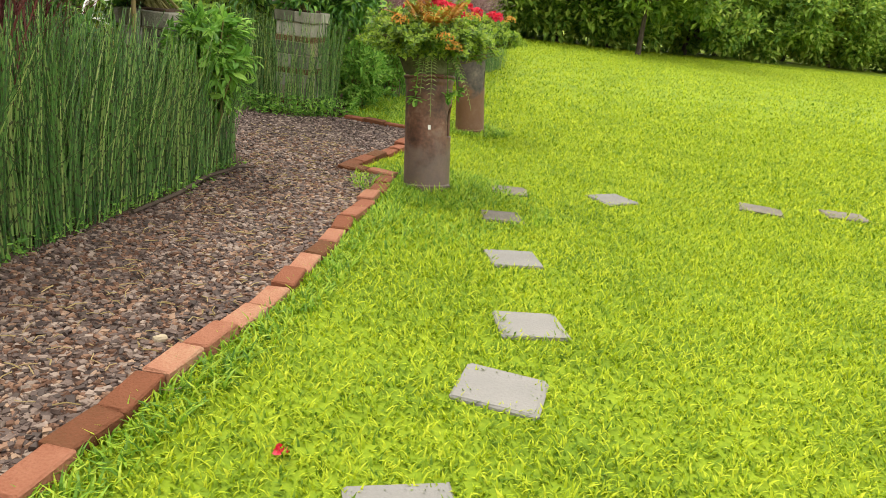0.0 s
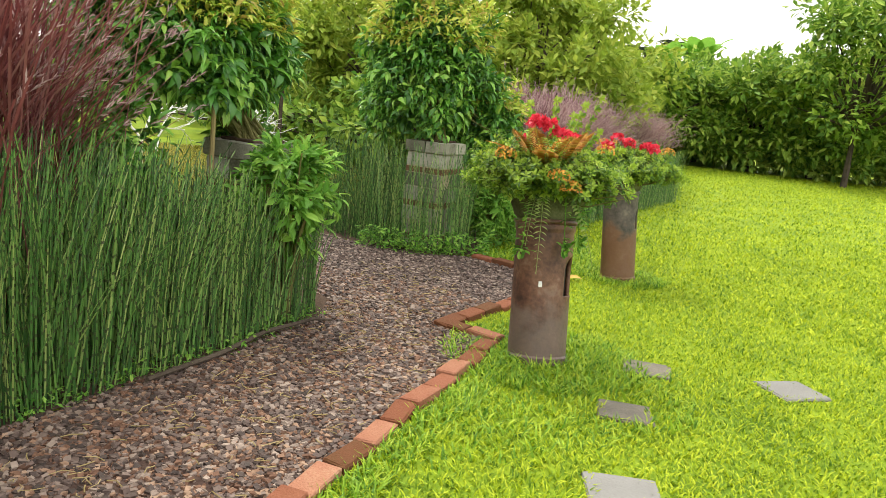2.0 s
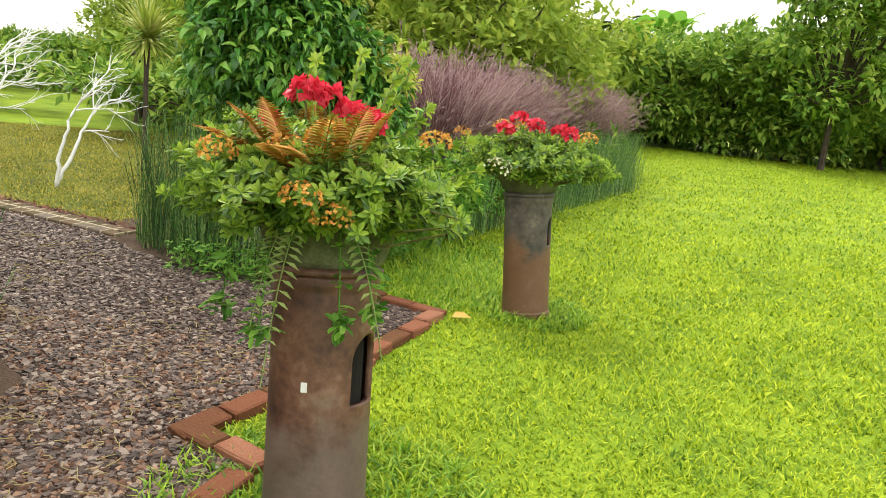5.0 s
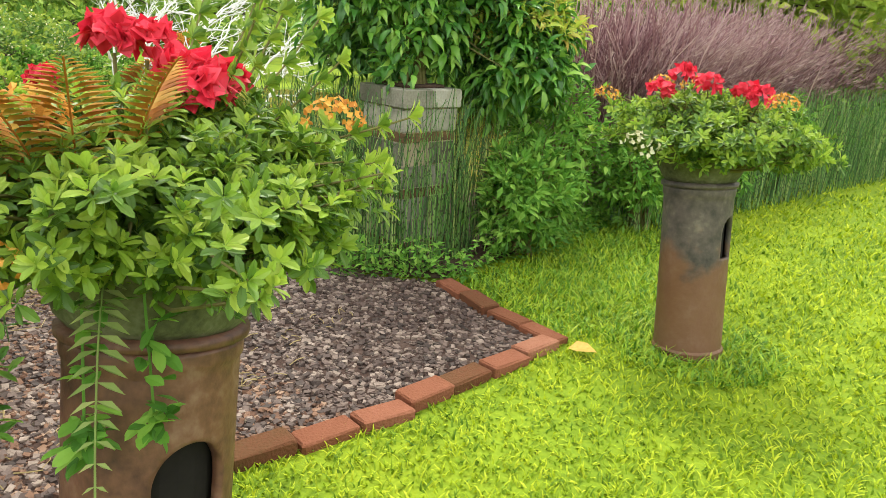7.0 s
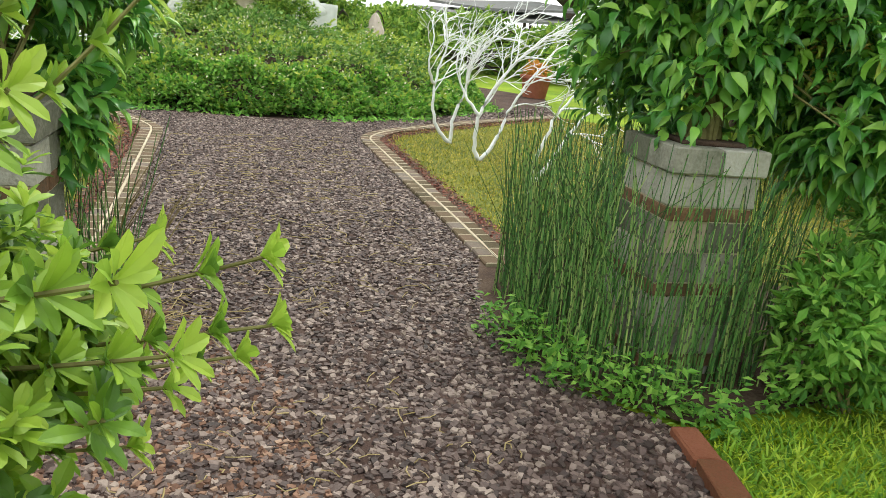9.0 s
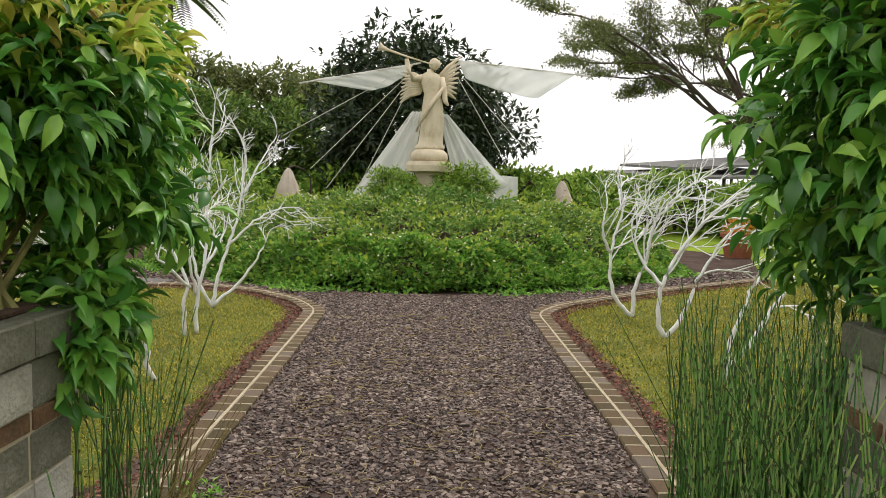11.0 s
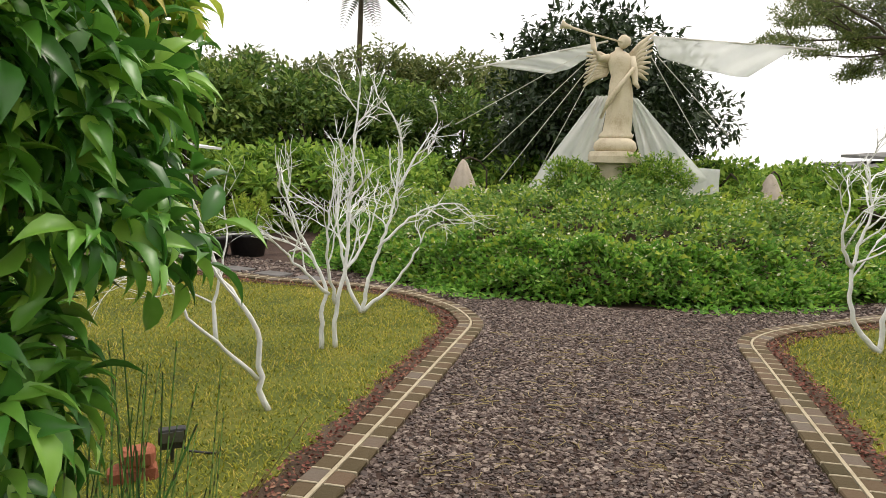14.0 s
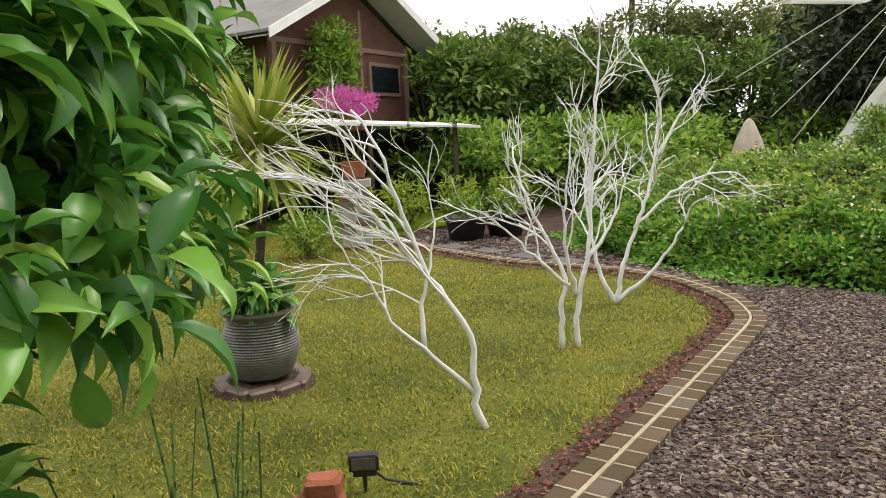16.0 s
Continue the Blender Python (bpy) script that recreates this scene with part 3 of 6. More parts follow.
# ---- gravel stones ----
def gravel(poly, per_m2, size, name, keep_out=(), mat=None):
    n = int(area(poly) * per_m2)
    P = in_poly(poly, n)
    for k in keep_out:
        P = P[~inside(k, P)]
    n = len(P)
    c = np.array([(-1, -1, -0.6), (1, -1, -0.6), (1, 1, -0.6), (-1, 1, -0.6), (-0.8, -0.8, 0.6), (0.8, -0.8, 0.6), (0.8, 0.8, 0.6), (-0.8, 0.8, 0.6)]) * 0.5
    V = c[None] * (1 + 0.26 * rng.normal(size=(n, 8, 3)).clip(-1.2, 1.2))
    s = size * (0.45 + 0.9 * rng.random((n, 1)) ** 1.6)
    ax = unit(n) * [1, 1, 0.35]
    ax /= np.linalg.norm(ax, axis=1, keepdims=True)
    y = np.cross([0, 0, 1.0], ax)
    y /= np.linalg.norm(y, axis=1, keepdims=True)
    z = np.cross(ax, y)
    W = np.c_[P, 0.008 + s[:, 0] * 0.12][:, None] + (V[:, :, 0:1] * ax[:, None] * 1.12 + V[:, :, 1:2] * y[:, None] * 0.9 + V[:, :, 2:3] * z[:, None] * 0.75) * s[:, None]
    q = np.array([(0, 3, 2, 1), (4, 5, 6, 7), (0, 1, 5, 4), (1, 2, 6, 5), (2, 3, 7, 6), (3, 0, 4, 7)])
    F = (q[None] + (np.arange(n) * 8)[:, None, None]).reshape(-1, 4)
    return solo(name, (W.reshape(-1, 3), F), mat or M_STONE, "crushed reddish grey stones loose on the path", "gravel", "stuff")


# ---- pillars with planted bowls ----
def pipe_shell(r, h, hole_at, hole_z, hole_w, hole_h, sides=128, rows=72):
    """A pipe wall with an arched opening; the wall gets its thickness from a modifier."""
    V, Q, gone, kept = [], [], set(), set()
    for k in range(rows + 1):
        z = h * k / rows
        rr = r * (1.0 + (0.035 if k >= rows - 3 else 0.0) - 0.012 * math.sin(math.pi * k / rows))
        for i in range(sides):
            a = 2 * math.pi * i / sides
            V.append((rr * math.cos(a), rr * math.sin(a), z))
    for k in range(rows):
        for i in range(sides):
            a = 2 * math.pi * (i + 0.5) / sides
            z = h * (k + 0.5) / rows
            da = (a - hole_at + math.pi) % (2 * math.pi) - math.pi
            u, w = da * r / (hole_w / 2), (z - hole_z) / hole_h
            j = (i + 1) % sides
            q = (k * sides + i, k * sides + j, (k + 1) * sides + j, (k + 1) * sides + i)
            if abs(u) < 1 and 0 <= w <= 1 and (w < 0.6 or u * u + ((w - 0.6) / 0.4) ** 2 < 1):
                gone.update(q)
                continue
            kept.update(q)
            Q.append(q)
    for i in gone & kept:                     # draw the cut edge onto the arch
        x, y, z = V[i]
        rr = math.hypot(x, y)
        u, w = ((math.atan2(y, x) - hole_at + math.pi) % (2 * math.pi) - math.pi) * r / (hole_w / 2), (z - hole_z) / hole_h
        if w > 0.6:
            n = math.hypot(u, (w - 0.6) / 0.4)
            u, w = u / n, 0.6 + (w - 0.6) / n
        elif w < 0.05:
            w = 0.0
        else:
            u = math.copysign(1.0, u)
        a = hole_at + u * hole_w / 2 / r
        V[i] = (rr * math.cos(a), rr * math.sin(a), hole_z + w * hole_h)
    return np.array(V), np.array(Q)


def pillar(at, turn, r, h, hole, mat, label, bowl_r):
    t = thing("planter_pillar", label, "pillar", "planted pillars on the lawn", at=at, turn=turn)
    p = part("pipe", pipe_shell(r, h, *hole), mat, t, smooth=True)
    s = p.modifiers.new("wall", "SOLIDIFY")
    s.thickness, s.offset = 0.022, -1
    # closed black cylinder, added to paint the shade behind the hole
    part("lining", lathe([(r * 0.80, 0.02), (r * 0.80, h - 0.02)], 24), M_DARK, t, "black cylinder painting the shade inside the pipe")
    part("foot", lathe([(r * 1.05, -0.02), (r * 1.06, 0.02), (r * 0.98, 0.035)], 24), mat, t, "crumbled clay foot")
    part("collar", lathe([(r * 1.0, h), (r * 1.09, h + 0.004), (r * 1.10, h + 0.022), (r * 0.9, h + 0.03)], 32), mat, t, smooth=True)
    bowl = [(r * 0.95, h + 0.02), (r * 1.1, h + 0.05), (bowl_r * 0.9, h + 0.14), (bowl_r, h + 0.155), (bowl_r, h + 0.17), (bowl_r - 0.03, h + 0.17), (bowl_r - 0.04, h + 0.13)]
    part("bowl", lathe(bowl, 32), M_BOWL, t, "shallow moss-stained bowl", smooth=True)
    return t


def flower_ball(centre, r, n, size):
    d = unit(n * 2)
    d = d[d[:, 2] > -0.2][:n]
    n = len(d)
    p = np.asarray(centre) + d * r * [1, 1, 0.75]
    ax = np.cross(d, unit(n)) + d * 0.5
    return scatter(LEAF2[0], LEAF2[1], p, ax, d, size * (0.7 + 0.5 * rng.random(n)), size * 0.9)


def frond(root, direction, length, droop, leaflets=16, width=0.07):
    d = np.asarray(direction, float)
    d /= np.linalg.norm(d)
    s = np.linspace(0, 1, leaflets)
    spine = np.asarray(root) + np.outer(s * length, d) + np.outer(-droop * s ** 2 * length, [0, 0, 1])
    tan = np.gradient(spine, axis=0)
    side = np.cross(tan, [0, 0, 1.0])
    side /= np.linalg.norm(side, axis=1, keepdims=True) + 1e-9
    w = width * np.sin(np.pi * (0.12 + 0.88 * s)) + 0.008
    geos = [tube(spine, 0.0022, 3)]
    for sg in (1, -1):
        ax = side * sg + 0.45 * tan / (np.linalg.norm(tan, axis=1, keepdims=True) + 1e-9)
        geos.append(scatter(LEAF2[0], LEAF2[1], spine, ax, np.tile([0, 0, 1.0], (leaflets, 1)), w, w * 0.45))
    return join(*geos)


def twigs_to(root, ends, r0=0.006, sag=0.1):
    geos = []
    root = np.asarray(root, float)
    for e in ends:
        m = root * 0.5 + e * 0.5 + np.array([0, 0, sag * rng.random()]) + 0.03 * rng.normal(size=3)
        geos.append(tube([root + 0.04 * rng.normal(size=3) * [1, 1, 0.2], m, e], [r0, r0 * 0.7, r0 * 0.35], 4))
    return join(*geos)


P1, P2 = (0.07, 6.27), (0.57, 8.95)
LEAN1, LEAN2 = (-9, -4, 0), (-3, -5.5, 0)
pillar((*P1, 0), LEAN1, 0.174, 0.80, (radians(-10), 0.385, 0.16, 0.23), M_PIPE, "dark brown clay pipe pillar with an arched hole", 0.25)
pillar((*P2, 0), LEAN2, 0.157, 0.79, (radians(-12), 0.47, 0.10, 0.19), M_PIPE2, "grey and rusty clay pipe pillar with an arched hole", 0.24)


def planter_bush(name, c, radii, twigs, label, tall, seed):
    global rng
    rng = np.random.default_rng(seed)
    t = thing(name, label, "plant", "flowering bushes on the pillars", at=(c[0], c[1], c[2]))
    g, g2, ends = whorls((0, 0, radii[2] * 0.55), radii, twigs, 0.036)
    part("foliage", g, M_AZAL, t, "dense small oval green leaves")
    tagged(part("twig_tangle", twigs_to((0, 0, -0.06), ends[::4], 0.006), M_TWIG, t), kind="stuff")
    part("young_leaves", g2, M_AZALTIP, t, "bright yellow-green shoot tips")
    balls = []
    for _ in range(1 if tall else 4):
        a, q = rng.random() * 6.28, 0.35 + 0.5 * rng.random()
        balls.append(flower_ball((math.cos(a) * q * radii[0], math.sin(a) * q * radii[1], radii[2] * (1.05 + 0.4 * rng.random())), 0.055, 90, 0.015))
    part("orange_blossoms", join(*balls), M_ORANGE, t, "small orange flower clusters")
    return t


b1 = planter_bush("flowering_bush", (P1[0] - 0.10, P1[1] + 0.10, 0.95), (0.56, 0.50, 0.25), 1250, "bushy azalea with red flowers and rusty ferns in a bowl", True, 11)
reds = []
for x, y, z, r in ((-0.08, 0.06, 0.42, 0.040), (-0.02, 0.09, 0.41, 0.038), (0.06, 0.12, 0.355, 0.042), (0.125, 0.09, 0.33, 0.042), (0.11, 0.16, 0.35, 0.034), (-0.16, -0.04, 0.33, 0.024)):
    reds.append(flower_ball((x, y, z), r, 70, r * 1.05))
    part("flower_stalk", tube([(x * 0.7, y * 0.7, 0.15), (x, y, z - 0.03)], 0.004, 5), M_TWIG, b1)
for g in reds:
    part("red_flower", g, M_RED, b1, "ruffled red flower head")
ferns = [frond((0.03 + 0.10 * math.cos(a), -0.10 + 0.10 * math.sin(a), 0.18), (math.cos(a), math.sin(a), 0.8 + 0.9 * (k % 3)), 0.36, 0.30, 22, 0.07) for k, a in enumerate((-2.9, -2.4, -2.0, -1.6, -1.1, -0.6, 2.7, 2.0, 0.2))]
for g in ferns:
    part("rusty_frond", g, M_RUSTFERN, b1, "rust-brown fern frond")
for a, l in ((-1.45, 0.32), (-1.62, 0.22), (-0.75, 0.28)):
    part("hanging_frond", frond((math.cos(a) * 0.2, math.sin(a) * 0.2, 0.05), (math.cos(a) * 0.6, math.sin(a) * 0.6, -0.1), l, 1.1, 19, width=0.046), M_FERN, b1, "pale hanging fern frond")
for a, l in ((-1.75, 0.34), (-0.9, 0.3), (-0.5, 0.28), (-2.5, 0.32)):
    s = np.linspace(0, 1, 9)
    r = 0.24 + 0.05 * s
    p = np.stack([np.cos(a) * r, np.sin(a) * r, 0.06 - s * l], 1)
    n = 40
    q = p[np.where(rng.random(n) < 0.55, 8, rng.integers(2, 8, n))] + 0.012 * rng.normal(size=(n, 3))
    part("trailing_shoot", join(tube(p, 0.003, 4), scatter(*LEAFB, q, unit(n) * [1, 1, 0.5] + [math.cos(a) * 0.4, math.sin(a) * 0.4, -0.15], np.tile([0, 0, 1.0], (n, 1)) + 0.3 * rng.normal(size=(n, 3)), 0.058 * (0.7 + 0.5 * rng.random(n)), 0.028)), M_WEED, b1, "hanging shoot of broad green leaves")
g, g2, _ = whorls((0.10, 0.17, 0.13), (0.38, 0.29, 0.24), 420, 0.036, 0.3, -0.5)
part("foliage", g, M_AZAL, b1, "dense small oval green leaves")
part("young_leaves", g2, M_AZALTIP, b1, "bright yellow-green shoot tips")
SHOOTS = [(1.3, 0.69, 0.10, 0.04), (1.2, 0.68, 0.14, 0.10), (1.42, 0.66, 0.05, 0.02), (1.0, 0.62, 0.12, 0.06), (1.1, 0.60, 0.08, 0.04), (1.5, 0.56, 0.16, 0.05), (0.75, 0.66, 0.2, 0.1), (1.75, 0.54, 0.05, 0.02), (0.4, 0.62, 0.14, 0.08), (1.35, 0.54, -0.02, 0.0),
          (1.1, 0.45, 0.25, 0.30), (1.6, 0.5, 0.25, 0.32), (0.6, 0.4, 0.28, 0.32), (2.0, 0.5, 0.25, 0.28), (1.35, 0.56, 0.22, 0.26), (0.9, 0.52, 0.2, 0.2)]
for ang, l, z0, rise in SHOOTS:
    d = np.array([math.cos(ang), math.sin(ang), 0.0])
    s = np.linspace(0, 1, 8)[:, None]
    p = np.array([0.0, 0.0, z0]) + d * 0.15 + s * d * (l - 0.24) + np.array([0, 0, rise]) * s ** 1.5
    part("shoot_stem", tube(p, np.linspace(0.0035, 0.002, 8), 5), M_TWIG, b1)
    for j in (1, 2, 3, 4, 5, 6, 7):
        n = 9
        a = np.arange(n) * 2.4
        around = np.stack([np.cos(a) * d[1], -np.cos(a) * d[0], np.sin(a)], 1)
        q = np.tile(p[j], (n, 1)) - d * 0.012 * rng.random((n, 1))
        part("leaf_rosette", scatter(*LEAFB, q, around * 0.85 + d * 0.55 + [0, 0, 0.3], np.tile(d, (n, 1)) + [0, 0, 0.5], 0.040 * (0.8 + 0.4 * rng.random(n)), 0.019), M_AZALTIP if j == 7 else M_AZAL, b1, "whorl of blunt green leaves" if j < 7 else "whorl of bright yellow-green leaves")

b2 = planter_bush("flowering_bush", (P2[0] - 0.06, P2[1] + 0.03, 0.92), (0.60, 0.52, 0.21), 1150, "round azalea with red blossoms in a bowl", False, 12)
for x, y, z in ((-0.12, -0.15, 0.36), (-0.02, -0.12, 0.33), (0.14, -0.1, 0.31), (0.2, -0.12, 0.30), (-0.2, -0.2, 0.29)):
    part("red_flower", flower_ball((x, y, z), 0.04, 50, 0.04), M_RED, b2, "small red flower head")
    part("flower_stalk", tube([(x * 0.7, y * 0.7, 0.12), (x, y, z - 0.02)], 0.003, 5), M_TWIG, b2)
part("white_blossoms", flower_ball((-0.2, -0.36, 0.06), 0.08, 60, 0.025), M_WHITEPETAL, b2, "spray of small cream flowers")

for x, y, z in ((0.18, -0.36, 0.10), (0.11, -0.42, 0.16), (0.10, -0.22, 0.31), (0.00, -0.27, 0.27), (-0.2, -0.3, 0.24)):
    part("orange_blossoms", flower_ball((x, y, z), 0.055, 90, 0.015), M_ORANGE, b1, "small orange flower cluster")

# small mark on the pipe
solo("paint_mark", move(box(0.02, 0.004, 0.032, 0.001), 0, 0, 0), M_WHITE, "small white paint mark on the clay pipe", "mark", at=(0.045, 6.166, 0.455), turn=(-9, -4, 5))


# ---- block piers ----
def pier(centre, turn, label, side=0.42, h=1.05, group="garden piers"):
    """Courses of blocks, every third one thin and brown, under a wider cap."""
    t = thing("block_pier", label, "pier", group, at=(*centre, 0), turn=(0, 0, turn))
    part("core", box(side - 0.02, side - 0.02, h - 0.03, 0.004), M_MORTAR, t)
    shared = {b: to_mesh("block", *box(side / 2 - 0.006, side / 2 - 0.006, (0.056 if b else 0.132), 0.004), M_BLOCKB if b else M_BLOCK) for b in (True, False)}
    z, k = h - 0.115, 0
    while z > 0:
        brown = k % 3 == 1
        ch = 0.062 if brown else 0.138
        z -= ch
        for i in (-1, 1):
            for j in (-1, 1):
                ob = new("block", shared[brown])
                ob.parent = t
                ob.location = (i * side / 4 + 0.004 * rng.normal(), j * side / 4 + 0.004 * rng.normal(), z)
                ob.rotation_euler = (0, 0, radians(1.2 * rng.normal()))
        k += 1
    cap = to_mesh("cap_block", *box(side / 2 + 0.012, side / 2 + 0.012, 0.11, 0.006), M_BLOCK)
    for i in (-1, 1):
        for j in (-1, 1):
            ob = new("cap_block", cap)
            ob.parent = t
            ob.location = (i * (side / 4 + 0.010), j * (side / 4 + 0.010), h - 0.113)
    part("soil", move(box(side - 0.12, side - 0.12, 0.02), 0, 0, h - 0.004), M_SOIL, t)
    return t


pier((-1.37, 9.31), -16, "grey washed block pier with brown courses among horsetails")
pier((-2.02, 6.62), -16, "grey block pier with dark brown courses beside the path")


# ---- large shrubs behind the piers ----
def shrub(name, root, centre, radii, twigs, leaves, label, seed, size=0.125, lows=(-0.9, -0.9, -0.9)):
    global rng
    rng = np.random.default_rng(seed)
    t = thing(name, label, "shrub", at=root)
    geos, tips, ends = [], [], []
    for ce, ra, tw, lo in zip(centre, radii, twigs, lows):
        c = np.asarray(ce) - np.asarray(root)
        g, e = crown(c, ra, tw, leaves, size, 0.44, 0.35, 0.8, template=LEAFP, rosette=0.06, low=lo)
        geos.append(g)
        ends.append(e)
        # young leaves on the crown's top only, also painting the overhead light there
        if tw > 200:
            tips.append(crown(c + [0, 0, ra[2] * 0.10], ra, tw // 2, 5, size * 0.8, 0.4, 0.85, 0.4, template=LEAFP, rosette=0.04, low=0.2)[0])
    ends = np.concatenate(ends)
    c = np.asarray(centre[0]) - np.asarray(root)
    part("foliage", join(*geos), M_SHRUB, t, "drooping pointed green leaves", smooth=True)
    part("young_leaves", join(*tips), M_SHRUBTIP, t, "yellow and bronze young leaves, lightened like a lit top", smooth=True)
    stems = []
    for e in ends[::max(1, len(ends) // 70)]:
        k = np.array([c[0] * 0.5, c[1] * 0.5, c[2] * 0.55]) + 0.08 * rng.normal(size=3)
        stems.append(tube([0.05 * rng.normal(size=3) * [1, 1, 0], k, (k + e) / 2 + [0, 0, 0.05], e], [0.014, 0.011, 0.007, 0.003], 5))
    tagged(part("stem_tangle", join(*stems), M_TWIG, t, "thin woody stems"), kind="stuff")
    return t


shrub("leafy_shrub", (-2.02, 6.62, 1.05), [(-2.44, 6.50, 1.56), (-2.26, 6.88, 1.02), (-2.62, 6.12, 1.60)], [(0.80, 0.82, 0.78), (0.24, 0.19, 0.34), (0.66, 0.6, 0.85)], [1500, 90, 380], 8, "tall shrub with drooping pointed leaves over a pier", 21, 0.105, (-0.5, -0.9, -0.4))
shrub("leafy_shrub", (-1.37, 9.31, 1.05), [(-1.60, 9.62, 1.74), (-0.98, 9.96, 1.25)], [(0.88, 0.88, 0.95), (0.50, 0.52, 0.52)], [1250, 320], 8, "broad glossy green shrub growing out of a pier", 22, 0.11)


# ---- horsetails ----
def horsetails(poly, n, h, name, label, keep_out=(), seed=31, falls=None):
    global rng
    rng = np.random.default_rng(seed)
    P = in_poly(poly, n)
    for k in keep_out:
        P = P[~inside(k, P)]
    n = len(P)
    hh = h * (0.45 + 0.65 * rng.random(n) ** 0.7)
    if falls:
        hh = hh * (1 - 0.24 * np.clip((P[:, 1] - falls[0]) / (falls[1] - falls[0]), 0, 1))
    lean = 0.075 * rng.standard_t(4, size=(n, 2))
    a = np.array([0, 2.094, 4.189])
    ring = np.stack([np.cos(a), np.sin(a)], 1)
    r = 0.0028 + 0.0019 * rng.random(n)
    V = np.zeros((n, 3, 3, 3))
    for k, (f, b) in enumerate(((0, 0), (0.55, 0.45), (1.0, 1.25))):
        V[:, k, :, :2] = (P + lean * b * hh[:, None])[:, None] + ring[None] * (r * (1 - 0.45 * f))[:, None, None]
        V[:, k, :, 2] = (hh * f)[:, None]
    q = np.array([(3 * k + i, 3 * k + (i + 1) % 3, 3 * k + 3 + (i + 1) % 3, 3 * k + 3 + i) for k in range(2) for i in range(3)])
    F = (q[None] + (np.arange(n) * 9)[:, None, None]).reshape(-1, 4)
    return solo(name, (V.reshape(-1, 3), F), M_HORSE, label, "horsetail", "stuff")


def square(c, s):
    return [(c[0] - s, c[1] - s), (c[0] + s, c[1] - s), (c[0] + s, c[1] + s), (c[0] - s, c[1] + s)]


EDGE_L = [(-2.35, 0.0), (-2.1, 2.6), (-1.89, 4.0), (-1.70, 4.81), (-1.50, 5.5), (-1.36, 6.3), (-1.46, 6.5), (-2.2, 6.4), (-2.3, 5.4), (-2.6, 4.2), (-3.0, 0.0)]
horsetails(EDGE_L, 7600, 1.08, "horsetail_bed", "dense upright dark green horsetail stems", seed=31, falls=(4.8, 6.0))
horsetails([(-1.75, 7.0), (-2.4, 7.1), (-3.0, 7.12), (-3.1, 6.8), (-2.4, 6.75), (-2.3, 6.95)], 70, 0.9, "horsetail_clump", "sparse horsetail stems beside a pier", seed=32)
horsetails([(-0.95, 9.0), (-1.25, 8.76), (-1.77, 8.78), (-2.30, 8.98), (-2.60, 9.3), (-2.3, 9.8), (-1.7, 9.9), (-0.95, 9.9)], 1250, 0.98, "horsetail_clump", "thick clump of upright horsetails round a pier", [square((-1.37, 9.31), 0.24)], 33)


# ---- loose weeds and bushes on the beds ----
def weeds(poly, n, size, h, name, label, mat=M_WEED, seed=41):
    global rng
    rng = np.random.default_rng(seed)
    P = in_poly(poly, n)
    z = h * rng.random(n) ** 1.5
    ax = unit(n) * [1, 1, 0.5] + [0, 0, 0.2]
    s = size * (0.5 + 0.8 * rng.random(n))
    return solo(name, scatter(*LEAF2, np.c_[P, z + 0.01], ax, np.tile([0, 0, 1.0], (n, 1)) + 0.4 * rng.normal(size=(n, 3)), s, s * 0.5), mat, label, "weeds", "stuff")


weeds([(-0.65, 8.98), (-1.3, 8.58), (-1.9, 8.6), (-1.9, 8.85), (-1.25, 8.85), (-0.78, 9.15), (-0.55, 9.9), (-0.45, 11.5), (-0.9, 11.5), (-0.9, 9.6)], 4200, 0.05, 0.20, "creeping_weeds", "creeping leafy weeds along the bed edge")
weeds([(-2.0, 3.4), (-1.66, 4.81), (-1.44, 5.5), (-1.3, 6.3), (-1.45, 6.3), (-1.6, 5.5), (-1.85, 4.8), (-2.1, 3.6)], 900, 0.035, 0.08, "creeping_weeds", "small weeds at the foot of the horsetails", seed=42)
weeds([(-2.2, 7.1), (-3.1, 7.28), (-3.2, 7.1), (-2.3, 6.95)], 500, 0.04, 0.10, "creeping_weeds", "small weeds beside the pier", seed=43)


def soft_bush(name, centre, radii, n, label, size=0.07, mat=M_WEED, seed=51, category="bush", template=LEAF2, stem=True):
    global rng
    rng = np.random.default_rng(seed)
    t = thing(name, label, category, at=(centre[0], centre[1], 0))
    g, ends = crown((0, 0, centre[2]), radii, n, 7, size, 0.42, 0.3, 0.4, template=template, rosette=size * 0.6, low=-0.95)
    part("foliage", g, mat, t)
    if stem:
        tagged(part("stem_tangle", join(*[tube([(0.03 * rng.normal(), 0.03 * rng.normal(), 0), e * 0.5 + [0, 0, 0.1], e], [size * 0.13, size * 0.1, size * 0.05], 4) for e in ends[::max(1, len(ends) // 25)]]), M_TWIG, t), kind="stuff")
    return t


soft_bush("leafy_bush", (-0.72, 9.75, 0.42), (0.38, 0.55, 0.42), 420, "feathery green weed bush beside the pier", 0.075, seed=51)
soft_bush("leafy_bush", (-0.85, 10.4, 0.65), (0.5, 0.6, 0.62), 420, "loose green bush behind the pier", 0.08, seed=52)
for k, (x, y, h) in enumerate(((-0.35, 11.0, 0.5), (-0.05, 12.1, 0.5), (0.25, 13.4, 0.52))):
    soft_bush("leafy_bush", (x, y, h), (0.45, 0.62, h), 380, "weedy green bush in front of the purple grass", 0.075, seed=151 + k)
soft_bush("leafy_bush", (-1.52, 6.12, 0.80), (0.36, 0.36, 0.42), 230, "pale green leafy bush among the horsetails", 0.10, M_WEED, 53, template=LEAF8)
